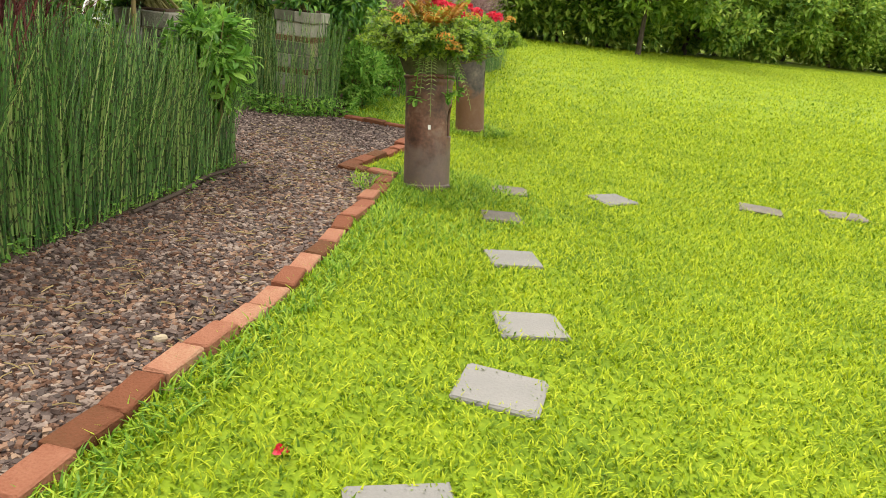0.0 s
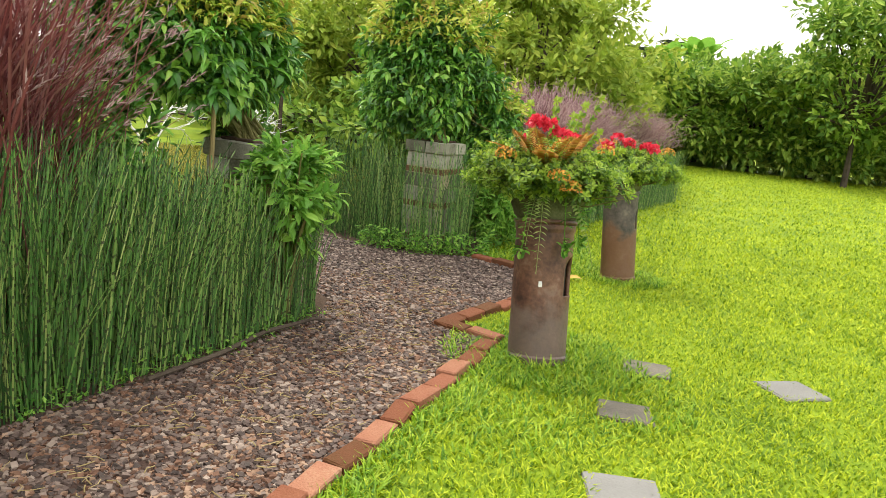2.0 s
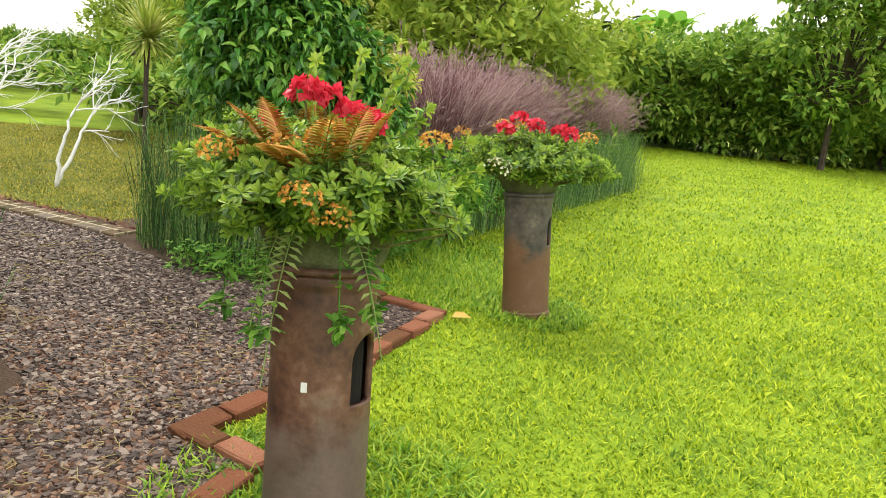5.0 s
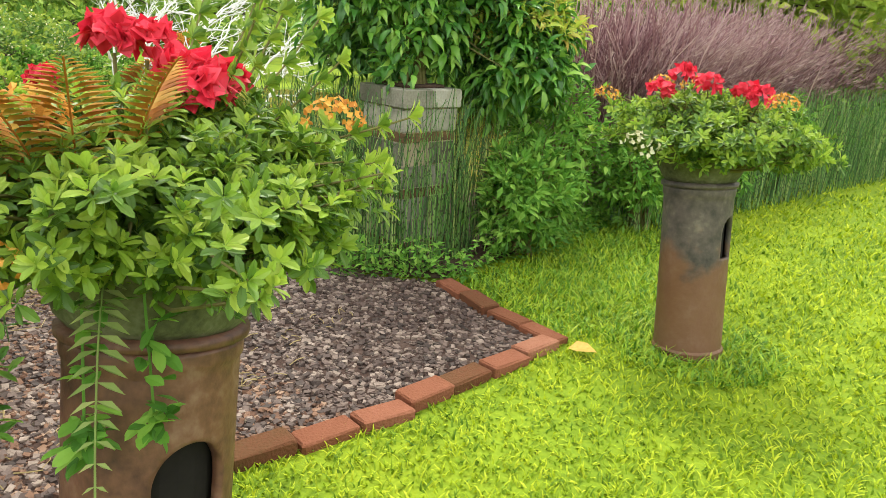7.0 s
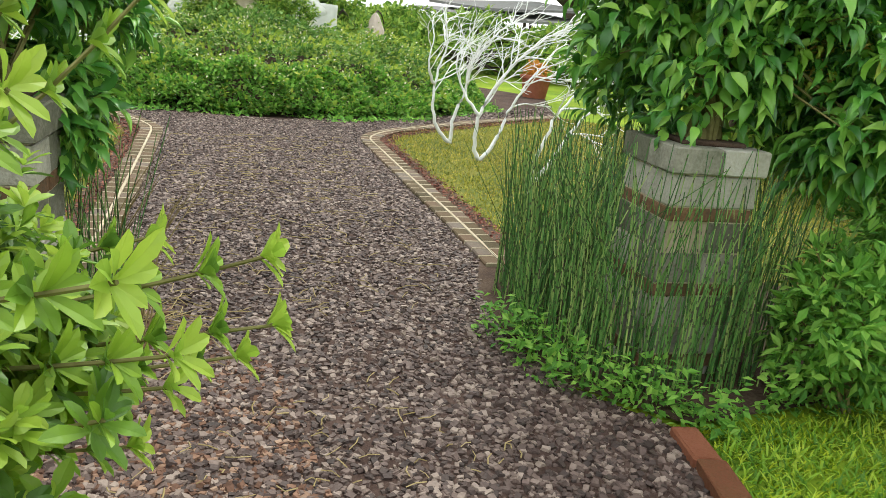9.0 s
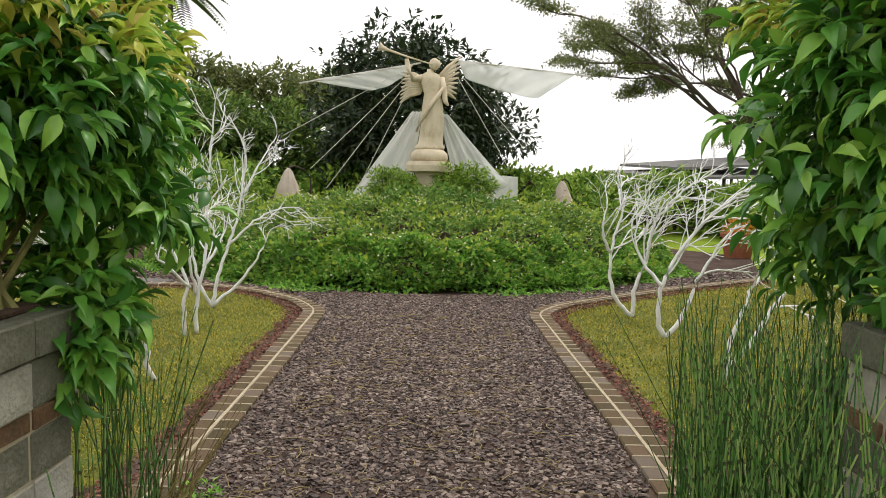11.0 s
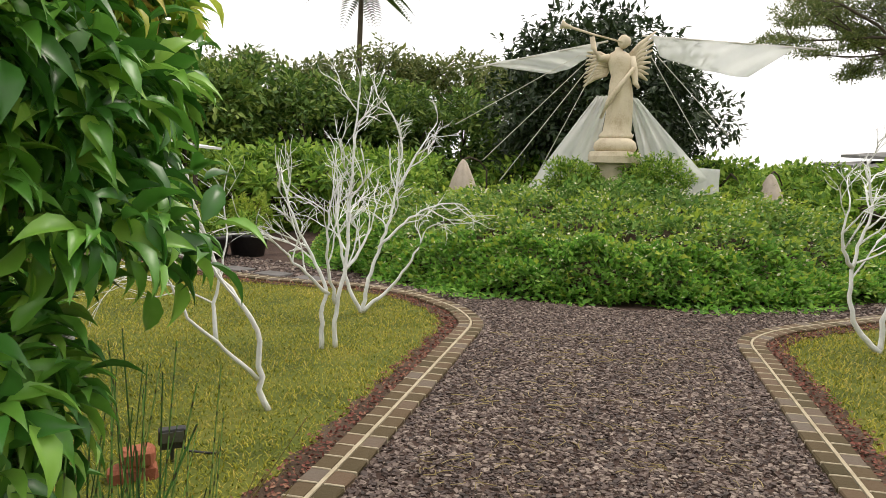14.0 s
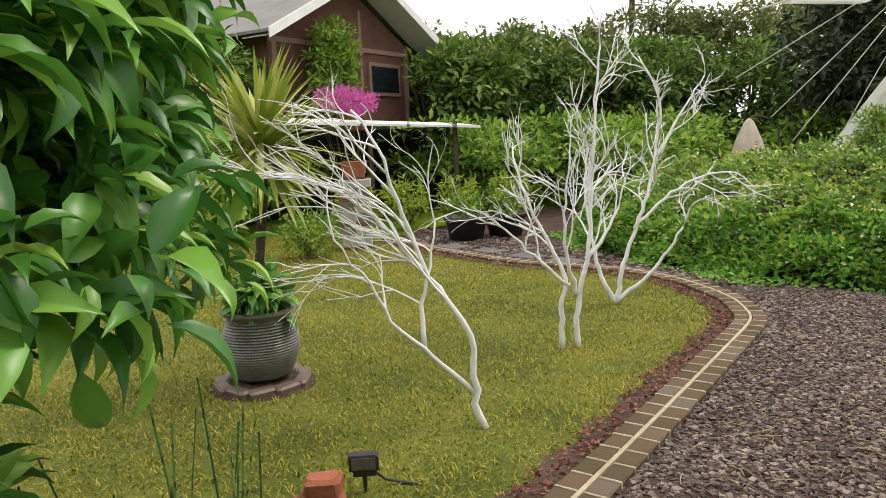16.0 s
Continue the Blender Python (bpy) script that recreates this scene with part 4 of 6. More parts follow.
soft_bush("leafy_bush", (-2.5, 5.6, 0.9), (0.5, 0.6, 0.6), 260, "green leafy bush behind the horsetails", 0.11, M_SHRUB, 54, template=LEAF8)


# ---- purple fountain grass ----
def fountain(name, at, h, spread, n, label, mat=M_PURPLE, seed=61, plume=0.12, group=""):
    global rng
    rng = np.random.default_rng(seed)
    t = thing(name, label, "grass", group, at=(*at, 0))
    k = 6
    s = np.linspace(0, 1, k)
    a = rng.random(n) * 6.283
    out = spread * np.sqrt(rng.random(n))
    hh = h * (0.7 + 0.4 * rng.random(n))
    base = 0.25 * spread * rng.normal(size=(n, 2))
    P = np.zeros((n, k, 3))
    P[:, :, 0] = base[:, :1] + np.cos(a)[:, None] * out[:, None] * s ** 2.0
    P[:, :, 1] = base[:, 1:] + np.sin(a)[:, None] * out[:, None] * s ** 2.0
    P[:, :, 2] = hh[:, None] * (s - 0.22 * (out / spread)[:, None] * s ** 3)
    w = 0.004 * (1.2 - s) + 0.003 * (s > 0.7)
    side = np.stack([-np.sin(a), np.cos(a), np.zeros(n)], 1)
    V = np.stack([P + side[:, None] * w[None, :, None], P - side[:, None] * w[None, :, None]], 2).reshape(n, 2 * k, 3)
    q = np.array([(2 * i, 2 * i + 1, 2 * i + 3, 2 * i + 2) for i in range(k - 1)])
    part("blades", (V.reshape(-1, 3), (q[None] + (np.arange(n) * 2 * k)[:, None, None]).reshape(-1, 4)), mat, t)
    m = n // 3
    tip, prev = P[:m, -1], P[:m, -2]
    d = (tip - prev) / np.linalg.norm(tip - prev, axis=1, keepdims=True)
    q5 = np.repeat(tip, 10, 0) + np.repeat(d, 10, 0) * (plume * rng.random((m * 10, 1)))
    part("plumes", scatter(*LEAF2, q5, np.repeat(d, 10, 0) + 0.5 * unit(m * 10), unit(m * 10), 0.045, 0.007), M_PLUME, t, "pale pinkish feathery plumes")
    return t


fountain("fountain_grass", (-2.55, 4.80), 2.05, 0.72, 1500, "maroon fountain grass with drooping plumes", M_MAROON, 61)
f0 = fountain("fountain_grass", (-0.90, 11.6), 1.75, 0.95, 1500, "purple fountain grass with pale pink plumes", M_PURPLE, 62, group="purple fountain grass row")
for i in range(9):
    y = 12.4 + 1.05 * i
    copy_thing(f0, pose(-0.85 + 0.22 * i + 0.1 * math.sin(i * 2.1), y, 0, 0, 0, 47 * i))
horsetails([(-0.75, 10.9), (-0.25, 10.8), (1.9, 17.6), (1.2, 18.0)], 2600, 0.95, "reed_clump", "tall green reeds under the purple grass", seed=34)


# ---- white bare trees ----
def bare_tree(name, at, face, limbs, label, seed, bias=(0, 0, 0.5), r0=0.026, twig=0.42, levels=3, bare=0.55):
    """Main limbs as lines of (across, up, away) from the foot, with curving twigs that lean to bias."""
    global rng
    rng = np.random.default_rng(seed)
    t = thing(name, label, "tree", "white bare trees", at=(*at, 0), turn=(0, 0, face))
    twigs = []
    bias = np.asarray(bias, float)

    def grow(p, d, length, r, level):
        k = 6
        pts, q = [np.asarray(p, float)], np.asarray(d, float)
        curl = 0.10 * rng.normal(size=3) * [1, 1, 0.6]
        for i in range(k):
            q = q + 0.10 * rng.normal(size=3) + curl + bias * 0.09
            q /= np.linalg.norm(q)
            pts.append(pts[-1] + q * length / k)
        twigs.append(tube(pts, np.linspace(r, r * 0.5, k + 1), 4))
        if level >= levels:
            return
        for i in range(3 if level < 2 else 2):
            j = int(rng.integers(2, k))
            dd = q + 0.55 * unit(1)[0] + bias * 0.3
            grow(pts[j], dd / np.linalg.norm(dd), length * (0.55 + 0.3 * rng.random()), r * 0.62, level + 1)

    for m, limb in enumerate(limbs):
        r = r0 * (1.0 if limb[0][1] < 0.1 else 0.75)
        raw = np.array([(x, w, u) for x, u, w in limb], float)
        P = smooth_line(raw, 0.07)
        P = P + 0.006 * rng.normal(size=P.shape)
        n = len(P)
        part("limb", tube(P, r * (1 - 0.72 * np.linspace(0, 1, n) ** 0.8), 8), M_WHITEWOOD, t, smooth=True)
        for j in range(int(n * 0.32), n, 2):
            if P[j][2] < bare:
                continue
            d = P[min(j + 1, n - 1)] - P[j - 1]
            d = d / np.linalg.norm(d) * 0.6 + 0.6 * unit(1)[0] + bias * 0.5
            u = j / n
            grow(P[j], d / np.linalg.norm(d), twig * (1.15 - 0.5 * u) * (0.7 + 0.5 * rng.random()), r * (0.5 - 0.22 * u), 1)
    ob = part("twig_spray", join(*twigs), M_WHITEWOOD, t, "thin curving white twigs")
    tagged(ob, kind="stuff")
    return t


A16 = math.degrees(math.atan2(0.933, -0.36))          # across the left lawn
A12 = math.degrees(math.atan2(0.981, 0.163))          # across the right lawn
bare_tree("white_bare_tree", (-5.19, 6.73), A16, [
    [(0, 0, 0), (-0.05, 0.22, 0), (-0.03, 0.40, 0.02), (-0.08, 0.55, 0), (-0.25, 0.80, 0.05), (-0.36, 1.10, 0.0), (-0.43, 1.40, -0.05), (-0.58, 1.62, 0)],
    [(-0.05, 0.20, 0), (-0.28, 0.43, -0.05), (-0.45, 0.60, -0.1), (-0.52, 0.80, -0.1), (-0.70, 1.02, -0.15)],
    [(-0.28, 0.43, 0), (-0.30, 0.60, 0.05), (-0.24, 0.80, 0.1), (-0.20, 1.05, 0.12)],
    [(-0.28, 0.83, 0), (-0.50, 1.10, 0.05), (-0.75, 1.28, 0.1), (-1.05, 1.33, 0.1)]],
    "white-painted bare tree swept to one side", 3, (-0.72, 0.0, 0.26), 0.020, 0.50, 3, 0.60)
bare_tree("white_bare_tree", (-6.71, 6.87), A16, [
    [(-0.05, 0, 0), (-0.06, 0.30, 0), (0.0, 0.45, 0), (-0.10, 0.70, 0.05), (-0.25, 1.0, 0.1), (-0.36, 1.35, 0.1)],
    [(0.05, 0, 0), (0.06, 0.35, 0), (0.14, 0.70, 0), (0.17, 1.1, 0.05), (0.20, 1.6, 0.05), (0.23, 2.08, 0)],
    [(0.0, 0.43, 0), (-0.24, 0.65, -0.1), (-0.42, 0.85, -0.15), (-0.62, 0.95, -0.2)],
    [(0.06, 0.35, 0), (-0.03, 0.62, -0.1), (-0.05, 1.0, -0.15), (0.0, 1.40, -0.2)],
    [(0.13, 0.62, 0), (0.34, 0.85, 0.1), (0.45, 1.2, 0.15)]],
    "white-painted bare tree with two trunks", 5, (-0.1, 0.0, 0.35), 0.022, 0.42)
bare_tree("white_bare_tree", (-8.12, 7.00), A16, [
    [(0, 0, 0), (-0.15, 0.25, 0), (-0.20, 0.60, 0.05), (-0.26, 1.0, 0.1), (-0.2, 1.4, 0.1)],
    [(0, 0, 0), (0.05, 0.40, 0), (0.25, 0.85, 0), (0.35, 1.3, 0.05), (0.40, 1.7, 0), (0.18, 2.1, 0)],
    [(0, 0.03, 0), (0.25, 0.25, -0.1), (0.46, 0.60, -0.2), (0.60, 0.90, -0.2)],
    [(0.15, 0.65, 0), (0.50, 1.0, -0.05), (0.86, 1.12, -0.1), (1.05, 1.05, -0.1)],
    [(0.33, 1.2, 0), (0.55, 1.6, 0.05), (0.78, 1.92, 0.1)]],
    "white-painted bare tree with spreading limbs", 9, (0.15, 0.0, 0.25), 0.023, 0.36, 3, 0.7)
bare_tree("white_bare_tree", (-7.02, 11.45), A12, [
    [(0, 0, 0), (-0.20, 0.20, 0), (-0.28, 0.50, 0), (-0.22, 0.90, 0.05), (-0.10, 1.2, 0.05), (-0.25, 1.62, 0)],
    [(0.02, 0, 0), (0.0, 0.30, 0), (0.15, 0.60, 0), (0.20, 1.0, 0.05), (0.45, 1.35, 0.05), (0.90, 1.65, 0)],
    [(-0.26, 0.7, 0), (-0.42, 0.95, -0.1), (-0.35, 1.3, -0.1)]],
    "white-painted bare tree beside the kerb", 13, (0.35, 0.0, 0.3), 0.027, 0.52)
bare_tree("white_bare_tree", (-5.95, 11.22), A12, [
    [(0, 0, 0), (-0.10, 0.20, 0), (-0.05, 0.60, 0), (0.20, 1.0, 0), (0.60, 1.38, 0), (1.0, 1.58, 0)],
    [(0, 0, 0), (0.20, 0.25, 0), (0.35, 0.70, 0.05), (0.80, 1.20, 0.1)],
    [(-0.06, 0.5, 0), (-0.3, 0.8, 0.1), (-0.3, 1.2, 0.1)]],
    "white-painted bare tree swept by the wind", 15, (0.8, 0.0, 0.15), 0.027, 0.62)
bare_tree("white_bare_tree", (-4.45, 10.80), A12, [
    [(0, 0, 0), (0.05, 0.40, 0), (0.20, 0.80, 0), (0.55, 1.1, 0)],
    [(0, 0.05, 0), (0.2, 0.3, 0), (0.45, 0.7, 0.05), (0.8, 0.9, 0.1)]],
    "white-painted bare tree near the horsetails", 17, (0.6, 0.0, 0.2), 0.025, 0.46)


# ---- mound with groundcover, pedestal and angel ----
def mound_h(r):
    u = np.clip(r / MOUND_R, 0, 1)
    return 0.80 * (1 - u ** 3.2) + 0.32 * np.clip(1 - (r / 2.2) ** 2, 0, 1)


def mound():
    rings, sides = 16, 64
    V, Q = [], []
    for k in range(rings + 1):
        r = (MOUND_R - 0.45) * k / rings
        for i in range(sides):
            a = 2 * math.pi * i / sides
            x, y = r * math.cos(a), r * math.sin(a)
            V.append((MOUND_C[0] + x, MOUND_C[1] + y, float(mound_h(r)) * 0.85 - 0.03 + 0.06 * noise.noise(Vector((x, y, 0)))))
    for k in range(rings):
        for i in range(sides):
            j = (i + 1) % sides
            Q.append((k * sides + i, (k + 1) * sides + i, (k + 1) * sides + j, k * sides + j))
    return np.array(V), np.array(Q)


solo("soil_mound", mound(), M_SOIL, "round raised bed of dark soil inside the path", "bed", "structure", smooth=True)
rng = np.random.default_rng(71)


def cover(n, size, mat, name, label, rmin=0.0, lift=0.30, sector=None, tall=1.0, cat="groundcover"):
    r = MOUND_R * np.sqrt(rmin + (1 - rmin) * rng.random(n))
    a = rng.random(n) * 6.283
    if sector:
        a = sector[0] + (sector[1] - sector[0]) * rng.random(n)
    x, y = MOUND_C[0] + r * np.cos(a), MOUND_C[1] + r * np.sin(a)
    lump = np.array([noise.noise(Vector((px * 1.3, py * 1.3, 0.5))) + 0.6 * noise.noise(Vector((px * 3.1, py * 3.1, 4.5))) for px, py in zip(x, y)])
    z = mound_h(r) * 0.85 + lift * tall * (0.65 + 0.85 * lump) * (0.55 + 0.45 * rng.random(n)) * np.clip((MOUND_R * 1.02 - r) * 2.2 + 0.25, 0.1, 1)
    out = np.stack([np.cos(a) * 0.8, np.sin(a) * 0.8, np.full(n, 0.35)], 1) + 0.8 * unit(n)
    s = size * (0.6 + 0.7 * rng.random(n))
    return solo(name, scatter(*LEAF2, np.c_[x, y, z], out, np.tile([0, 0, 1.0], (n, 1)) + 0.5 * rng.normal(size=(n, 3)), s, s * 0.6), mat, label, cat, "stuff")


cover(60000, 0.085, M_MOUND, "groundcover", "dense green groundcover over the round mound", lift=0.42)
cover(26000, 0.08, M_WEED, "groundcover", "bright green leaves at the mound's front edge", rmin=0.72, lift=0.40, sector=(-1.6, 1.35))
cover(14000, 0.085, M_BUSHY, "groundcover", "yellow-green leaves scattered over the mound", rmin=0.15, lift=0.5)
n = 9000
a, r = rng.random(n) * 6.283, MOUND_R - 0.35 + 0.55 * rng.random(n) ** 1.3
r = r + 0.14 * np.sin(a * 9) + 0.09 * np.sin(a * 23 + 1)
geo = scatter(*LEAF2, np.c_[MOUND_C[0] + r * np.cos(a), MOUND_C[1] + r * np.sin(a), 0.02 + 0.22 * rng.random(n) * np.clip(MOUND_R + 0.2 - r, 0.1, 1)], unit(n) * [1, 1, 0.5] + [0, 0, 0.2], np.tile([0, 0, 1.0], (n, 1)) + 0.5 * rng.normal(size=(n, 3)), 0.085 * (0.6 + 0.6 * rng.random(n)), 0.045)
solo("creeping_groundcover", geo, M_WEED, "bright creeping leaves spilling onto the gravel", "groundcover", "stuff")
cover(6500, 0.047, M_WHITEPETAL, "small_flowers", "small cream flowers dotted over the groundcover", rmin=0.1, lift=0.50, cat="flowers")

ST = (-13.5, 10.68)
TO = np.array([0.972, -0.235])


def angel():
    """A standing robed figure with wings and a long trumpet, facing +x, from z = 0."""
    prof = [(0.30, 0.0), (0.31, 0.05), (0.24, 0.12), (0.23, 0.3), (0.22, 0.6), (0.21, 0.85), (0.19, 1.02), (0.165, 1.12), (0.20, 1.28), (0.225, 1.42), (0.17, 1.52), (0.075, 1.57), (0.062, 1.63)]
    sides = 40
    V, fs = lathe(prof, sides)
    V = V.copy()
    ang = np.arctan2(V[:, 1], V[:, 0])
    fold = (1 + 0.10 * np.sin(ang * 9 + V[:, 2] * 1.5) * np.clip((1.1 - V[:, 2]) / 0.6, 0, 1) * (V[:, 2] > 0.1))
    V[:, 0] *= fold * 0.72
    V[:, 1] *= fold
    V[:, 1] += 0.05 * np.sin(V[:, 2] * 2.2)
    g = [(V, fs)]
    hv, hf = lathe([(0.001, 0), (0.06, 0.015), (0.095, 0.07), (0.105, 0.13), (0.09, 0.19), (0.05, 0.235), (0.001, 0.25)], 18)
    g.append(move((hv, hf), 0.02, 0.06, 1.60, 0, 8, 0))
    hv2, hf2 = lathe([(0.001, 0), (0.11, 0.03), (0.125, 0.10), (0.10, 0.17), (0.001, 0.21)], 14)
    g.append(move((hv2, hf2), -0.02, 0.07, 1.64))
    g.append(tube([(0.0, -0.19, 1.44), (0.06, -0.36, 1.42), (0.12, -0.46, 1.60), (0.14, -0.50, 1.80)], [0.085, 0.07, 0.05, 0.045], 10))
    g.append(tube([(0.0, 0.20, 1.45), (0.04, 0.27, 1.2), (0.10, 0.30, 0.98), (0.14, 0.36, 0.90)], [0.08, 0.065, 0.05, 0.03], 10))
    g.append(tube([(0.12, 0.05, 1.70), (0.15, -0.45, 1.83), (0.18, -0.85, 1.95), (0.19, -0.98, 1.99), (0.20, -1.06, 2.02)], [0.015, 0.018, 0.025, 0.05, 0.095], 12))
    g.append(tube([(0.16, 0.26, 1.25), (0.20, 0.05, 0.95), (0.20, -0.15, 0.65), (0.15, -0.28, 0.35)], [0.03, 0.045, 0.05, 0.03], 8))
    for sg in (1, -1):
        for i in range(9):
            u = i / 8
            root = np.array([-0.14, sg * (0.10 + 0.12 * u), 1.40 - 0.22 * u])
            tip = root + np.array([-0.12, 0.52 - 0.22 * u, 0.55 - 0.66 * u] if sg > 0 else [-0.12, -0.50 + 0.08 * u, 0.20 - 0.42 * u])
            mid = (root + tip) / 2 + np.array([-0.02, 0, 0.05])
            g.append(tube([root, mid, tip], [0.05, 0.05, 0.016], 6))
    for yy in (-0.09, 0.10):
        g.append(tube([(0.10, yy, 0.03), (0.26, yy * 1.2, 0.04)], [0.06, 0.04], 8))
    return join(*g)


FACE = math.degrees(math.atan2(TO[1], TO[0]))
solo("angel_statue", move(angel(), s=0.92), M_STATUE, "cream stone statue of a winged trumpeter on a pedestal", "statue", smooth=True, at=(*ST, 2.02), turn=(0, 0, FACE))
ped = thing("pedestal", "round cream stone pedestal rising out of ivy", "pedestal", at=(*ST, 0), turn=(0, 0, FACE))
part("column", lathe([(0.26, 0.6), (0.26, 1.0), (0.23, 1.05), (0.23, 1.50), (0.28, 1.58)], 28), M_STATUE, ped, smooth=True)
part("slab", lathe([(0.28, 1.58), (0.43, 1.61), (0.44, 1.72), (0.42, 1.79), (0.34, 1.80)], 28), M_STATUE, ped)
part("plinth", lathe([(0.33, 1.80), (0.36, 1.86), (0.34, 1.95), (0.26, 2.02)], 24), M_STATUE, ped, smooth=True)
soft_bush("ivy", (ST[0] + 0.5, ST[1] - 0.80, 1.30), (0.50, 0.60, 0.48), 460, "dark green ivy heaped beside the pedestal", 0.085, M_BUSH, 55, "ivy")
soft_bush("ivy", (ST[0] + 0.45, ST[1] + 0.58, 1.34), (0.55, 0.78, 0.55), 560, "dark green ivy climbing the pedestal", 0.085, M_BUSH, 56, "ivy")


def drape(name, a, b, c, d, sag, label, nu=16, nv=12, ripple=0.05):
    """A sheet of net between four corners, with sag and ripples and its own thickness."""
    a, b, c, d = (np.asarray(p, float) for p in (a, b, c, d))
    V = []
    for i in range(nu + 1):
        for j in range(nv + 1):
            u, v = i / nu, j / nv
            p = (a * (1 - u) + b * u) * (1 - v) + (d * (1 - u) + c * u) * v
            p = p + np.array([0, 0, -sag * 4 * u * (1 - u) * v]) + np.array([TO[0], TO[1], 0]) * ripple * math.sin(u * 17 + v * 3)
            V.append(p)
    Q = [(i * (nv + 1) + j, (i + 1) * (nv + 1) + j, (i + 1) * (nv + 1) + j + 1, i * (nv + 1) + j + 1) for i in range(nu) for j in range(nv)]
    ob = solo(name, (np.array(V), np.array(Q)), M_NET, label, "net", smooth=True)
    s = ob.modifiers.new("cloth", "SOLIDIFY")
    s.thickness = 0.004
    return ob


SIDE = np.array([-TO[1], TO[0]])          # towards the statue's left hand


def sp(right, ahead, z):
    """A point given from the statue: to the viewer's right, towards the viewer, height."""
    q = np.array(ST) + SIDE * right + TO * ahead
    return (q[0], q[1], z)


drape("net_wing", sp(-0.35, -0.2, 3.62), sp(-2.3, -0.2, 3.28), sp(-1.25, -0.2, 3.12), sp(-0.4, -0.2, 3.50), 0.10, "white net wing stretched along a pole")
drape("net_wing", sp(0.50, -0.2, 3.72), sp(2.75, -0.2, 3.52), sp(2.05, -0.2, 3.05), sp(0.65, -0.2, 3.40), 0.05, "white net wing stretched along a pole")
drape("net_drape", sp(-0.35, -0.25, 2.75), sp(-0.15, -0.25, 2.75), sp(-0.4, -0.3, 1.0), sp(-1.55, -0.3, 1.05), 0.10, "grey-white net draped down to the mound", ripple=0.08)
drape("net_drape", sp(0.15, -0.25, 2.75), sp(0.35, -0.25, 2.7), sp(1.55, -0.3, 1.38), sp(0.55, -0.3, 1.25), 0.15, "grey-white net draped down to the mound", ripple=0.08)
drape("net_screen", sp(0.75, -0.35, 1.60), sp(1.75, -0.35, 1.55), sp(1.75, -0.35, 0.75), sp(0.75, -0.35, 0.75), 0.03, "pale net screen hanging behind the mound", ripple=0.06)
for a, b, r in (((-0.2, -0.22, 3.66), (-2.5, -0.22, 3.22), 0.016), ((0.35, -0.22, 3.74), (3.05, -0.22, 3.50), 0.016)):
    solo("net_pole", tube([sp(*a), sp(*b)], r, 8), M_ROPE, "thin pole holding a net wing", "pole")
for a, b in (((-0.45, -0.1, 3.4), (-2.2, 0.3, 1.6)), ((-0.35, -0.1, 3.4), (-1.9, 0.3, 1.25)), ((-0.3, -0.1, 3.4), (-1.45, 0.2, 1.0)), ((-0.6, -0.1, 3.45), (-2.7, 0.3, 2.2)), ((0.5, -0.1, 3.4), (1.5, 0.2, 1.7)), ((0.6, -0.1, 3.4), (1.75, 0.2, 2.1))):
    solo("guy_rope", tube([sp(*a), sp(*b)], 0.0065, 5), M_ROPE, "pale taut rope from the statue to the mound", "rope", group="guy ropes")

# ---- left lawn: pot with a spiky yucca, spotlight, clay block ----
POT = (-5.51, 5.20)
pt = thing("ribbed_pot", "grey ribbed clay pot on a ring of broken bricks", "pot", at=(*POT, 0.02))
pt.scale = (0.84, 0.84, 0.84)
prof = [(0.15, 0.04), (0.19, 0.06)]
for k in range(22):
    z = 0.07 + 0.02 * k
    rr = 0.19 + 0.085 * math.sin(math.pi * (k + 2) / 26)
    prof += [(rr, z), (rr + 0.008, z + 0.01)]
prof += [(0.245, 0.52), (0.27, 0.535), (0.27, 0.555), (0.235, 0.555), (0.225, 0.48)]
part("body", lathe(prof, 40), M_GLAZE, pt)
part("soil", lathe([(0.22, 0.47), (0.22, 0.49)], 24), M_SOIL, pt)
ring = thing("brick_ring", "low ring of broken red bricks under a pot", "bricks", at=(*POT, 0))
for k in range(11):
    a = 2 * math.pi * k / 11
    part("brick", move(box(0.17, 0.09, 0.07, 0.014), 0.25 * math.cos(a), 0.25 * math.sin(a), -0.015, 0, 0, math.degrees(a) + 90 + 12 * rng.normal()), M_PIPE, ring)
part("earth", lathe([(0.34, 0.0), (0.26, 0.035), (0.05, 0.05)], 24), M_SOIL, ring)
SP = (np.array([(0, 0.4, 0), (0, -0.4, 0), (0.3, 0.5, 0.02), (0.3, -0.5, 0.02), (0.3, 0, -0.01), (0.7, 0.35, 0), (0.7, -0.35, 0), (1, 0, -0.05)]),
      [np.array([(5, 6, 7)]), np.array([(0, 1, 3, 2), (2, 3, 6, 5)])])


def yucca(at, h, reach, label, seed):
    """A bent slender trunk under a burst of stiff leaves."""
    global rng
    rng = np.random.default_rng(seed)
    yu = thing("yucca", label, "yucca", at=at)
    part("trunk", tube([(0, 0, -0.05), (-0.01, 0.03, h * 0.35), (-0.03, 0.07, h * 0.7), (-0.03, 0.09, h)], [0.032, 0.028, 0.03, 0.035], 8), M_BARK, yu)
    d = unit(460)
    d = d[d[:, 2] > -0.65][:230]
    n = len(d)
    root = np.tile([-0.03, 0.09, h + 0.02], (n, 1)) + d * 0.03 + np.c_[np.zeros((n, 2)), 0.16 * rng.random(n) - 0.08]
    part("leaves", scatter(*SP, root, d, np.tile([0, 0, 1.0], (n, 1)), reach * (0.8 + 0.3 * rng.random(n)), reach * 0.072), M_YUCCA, yu)


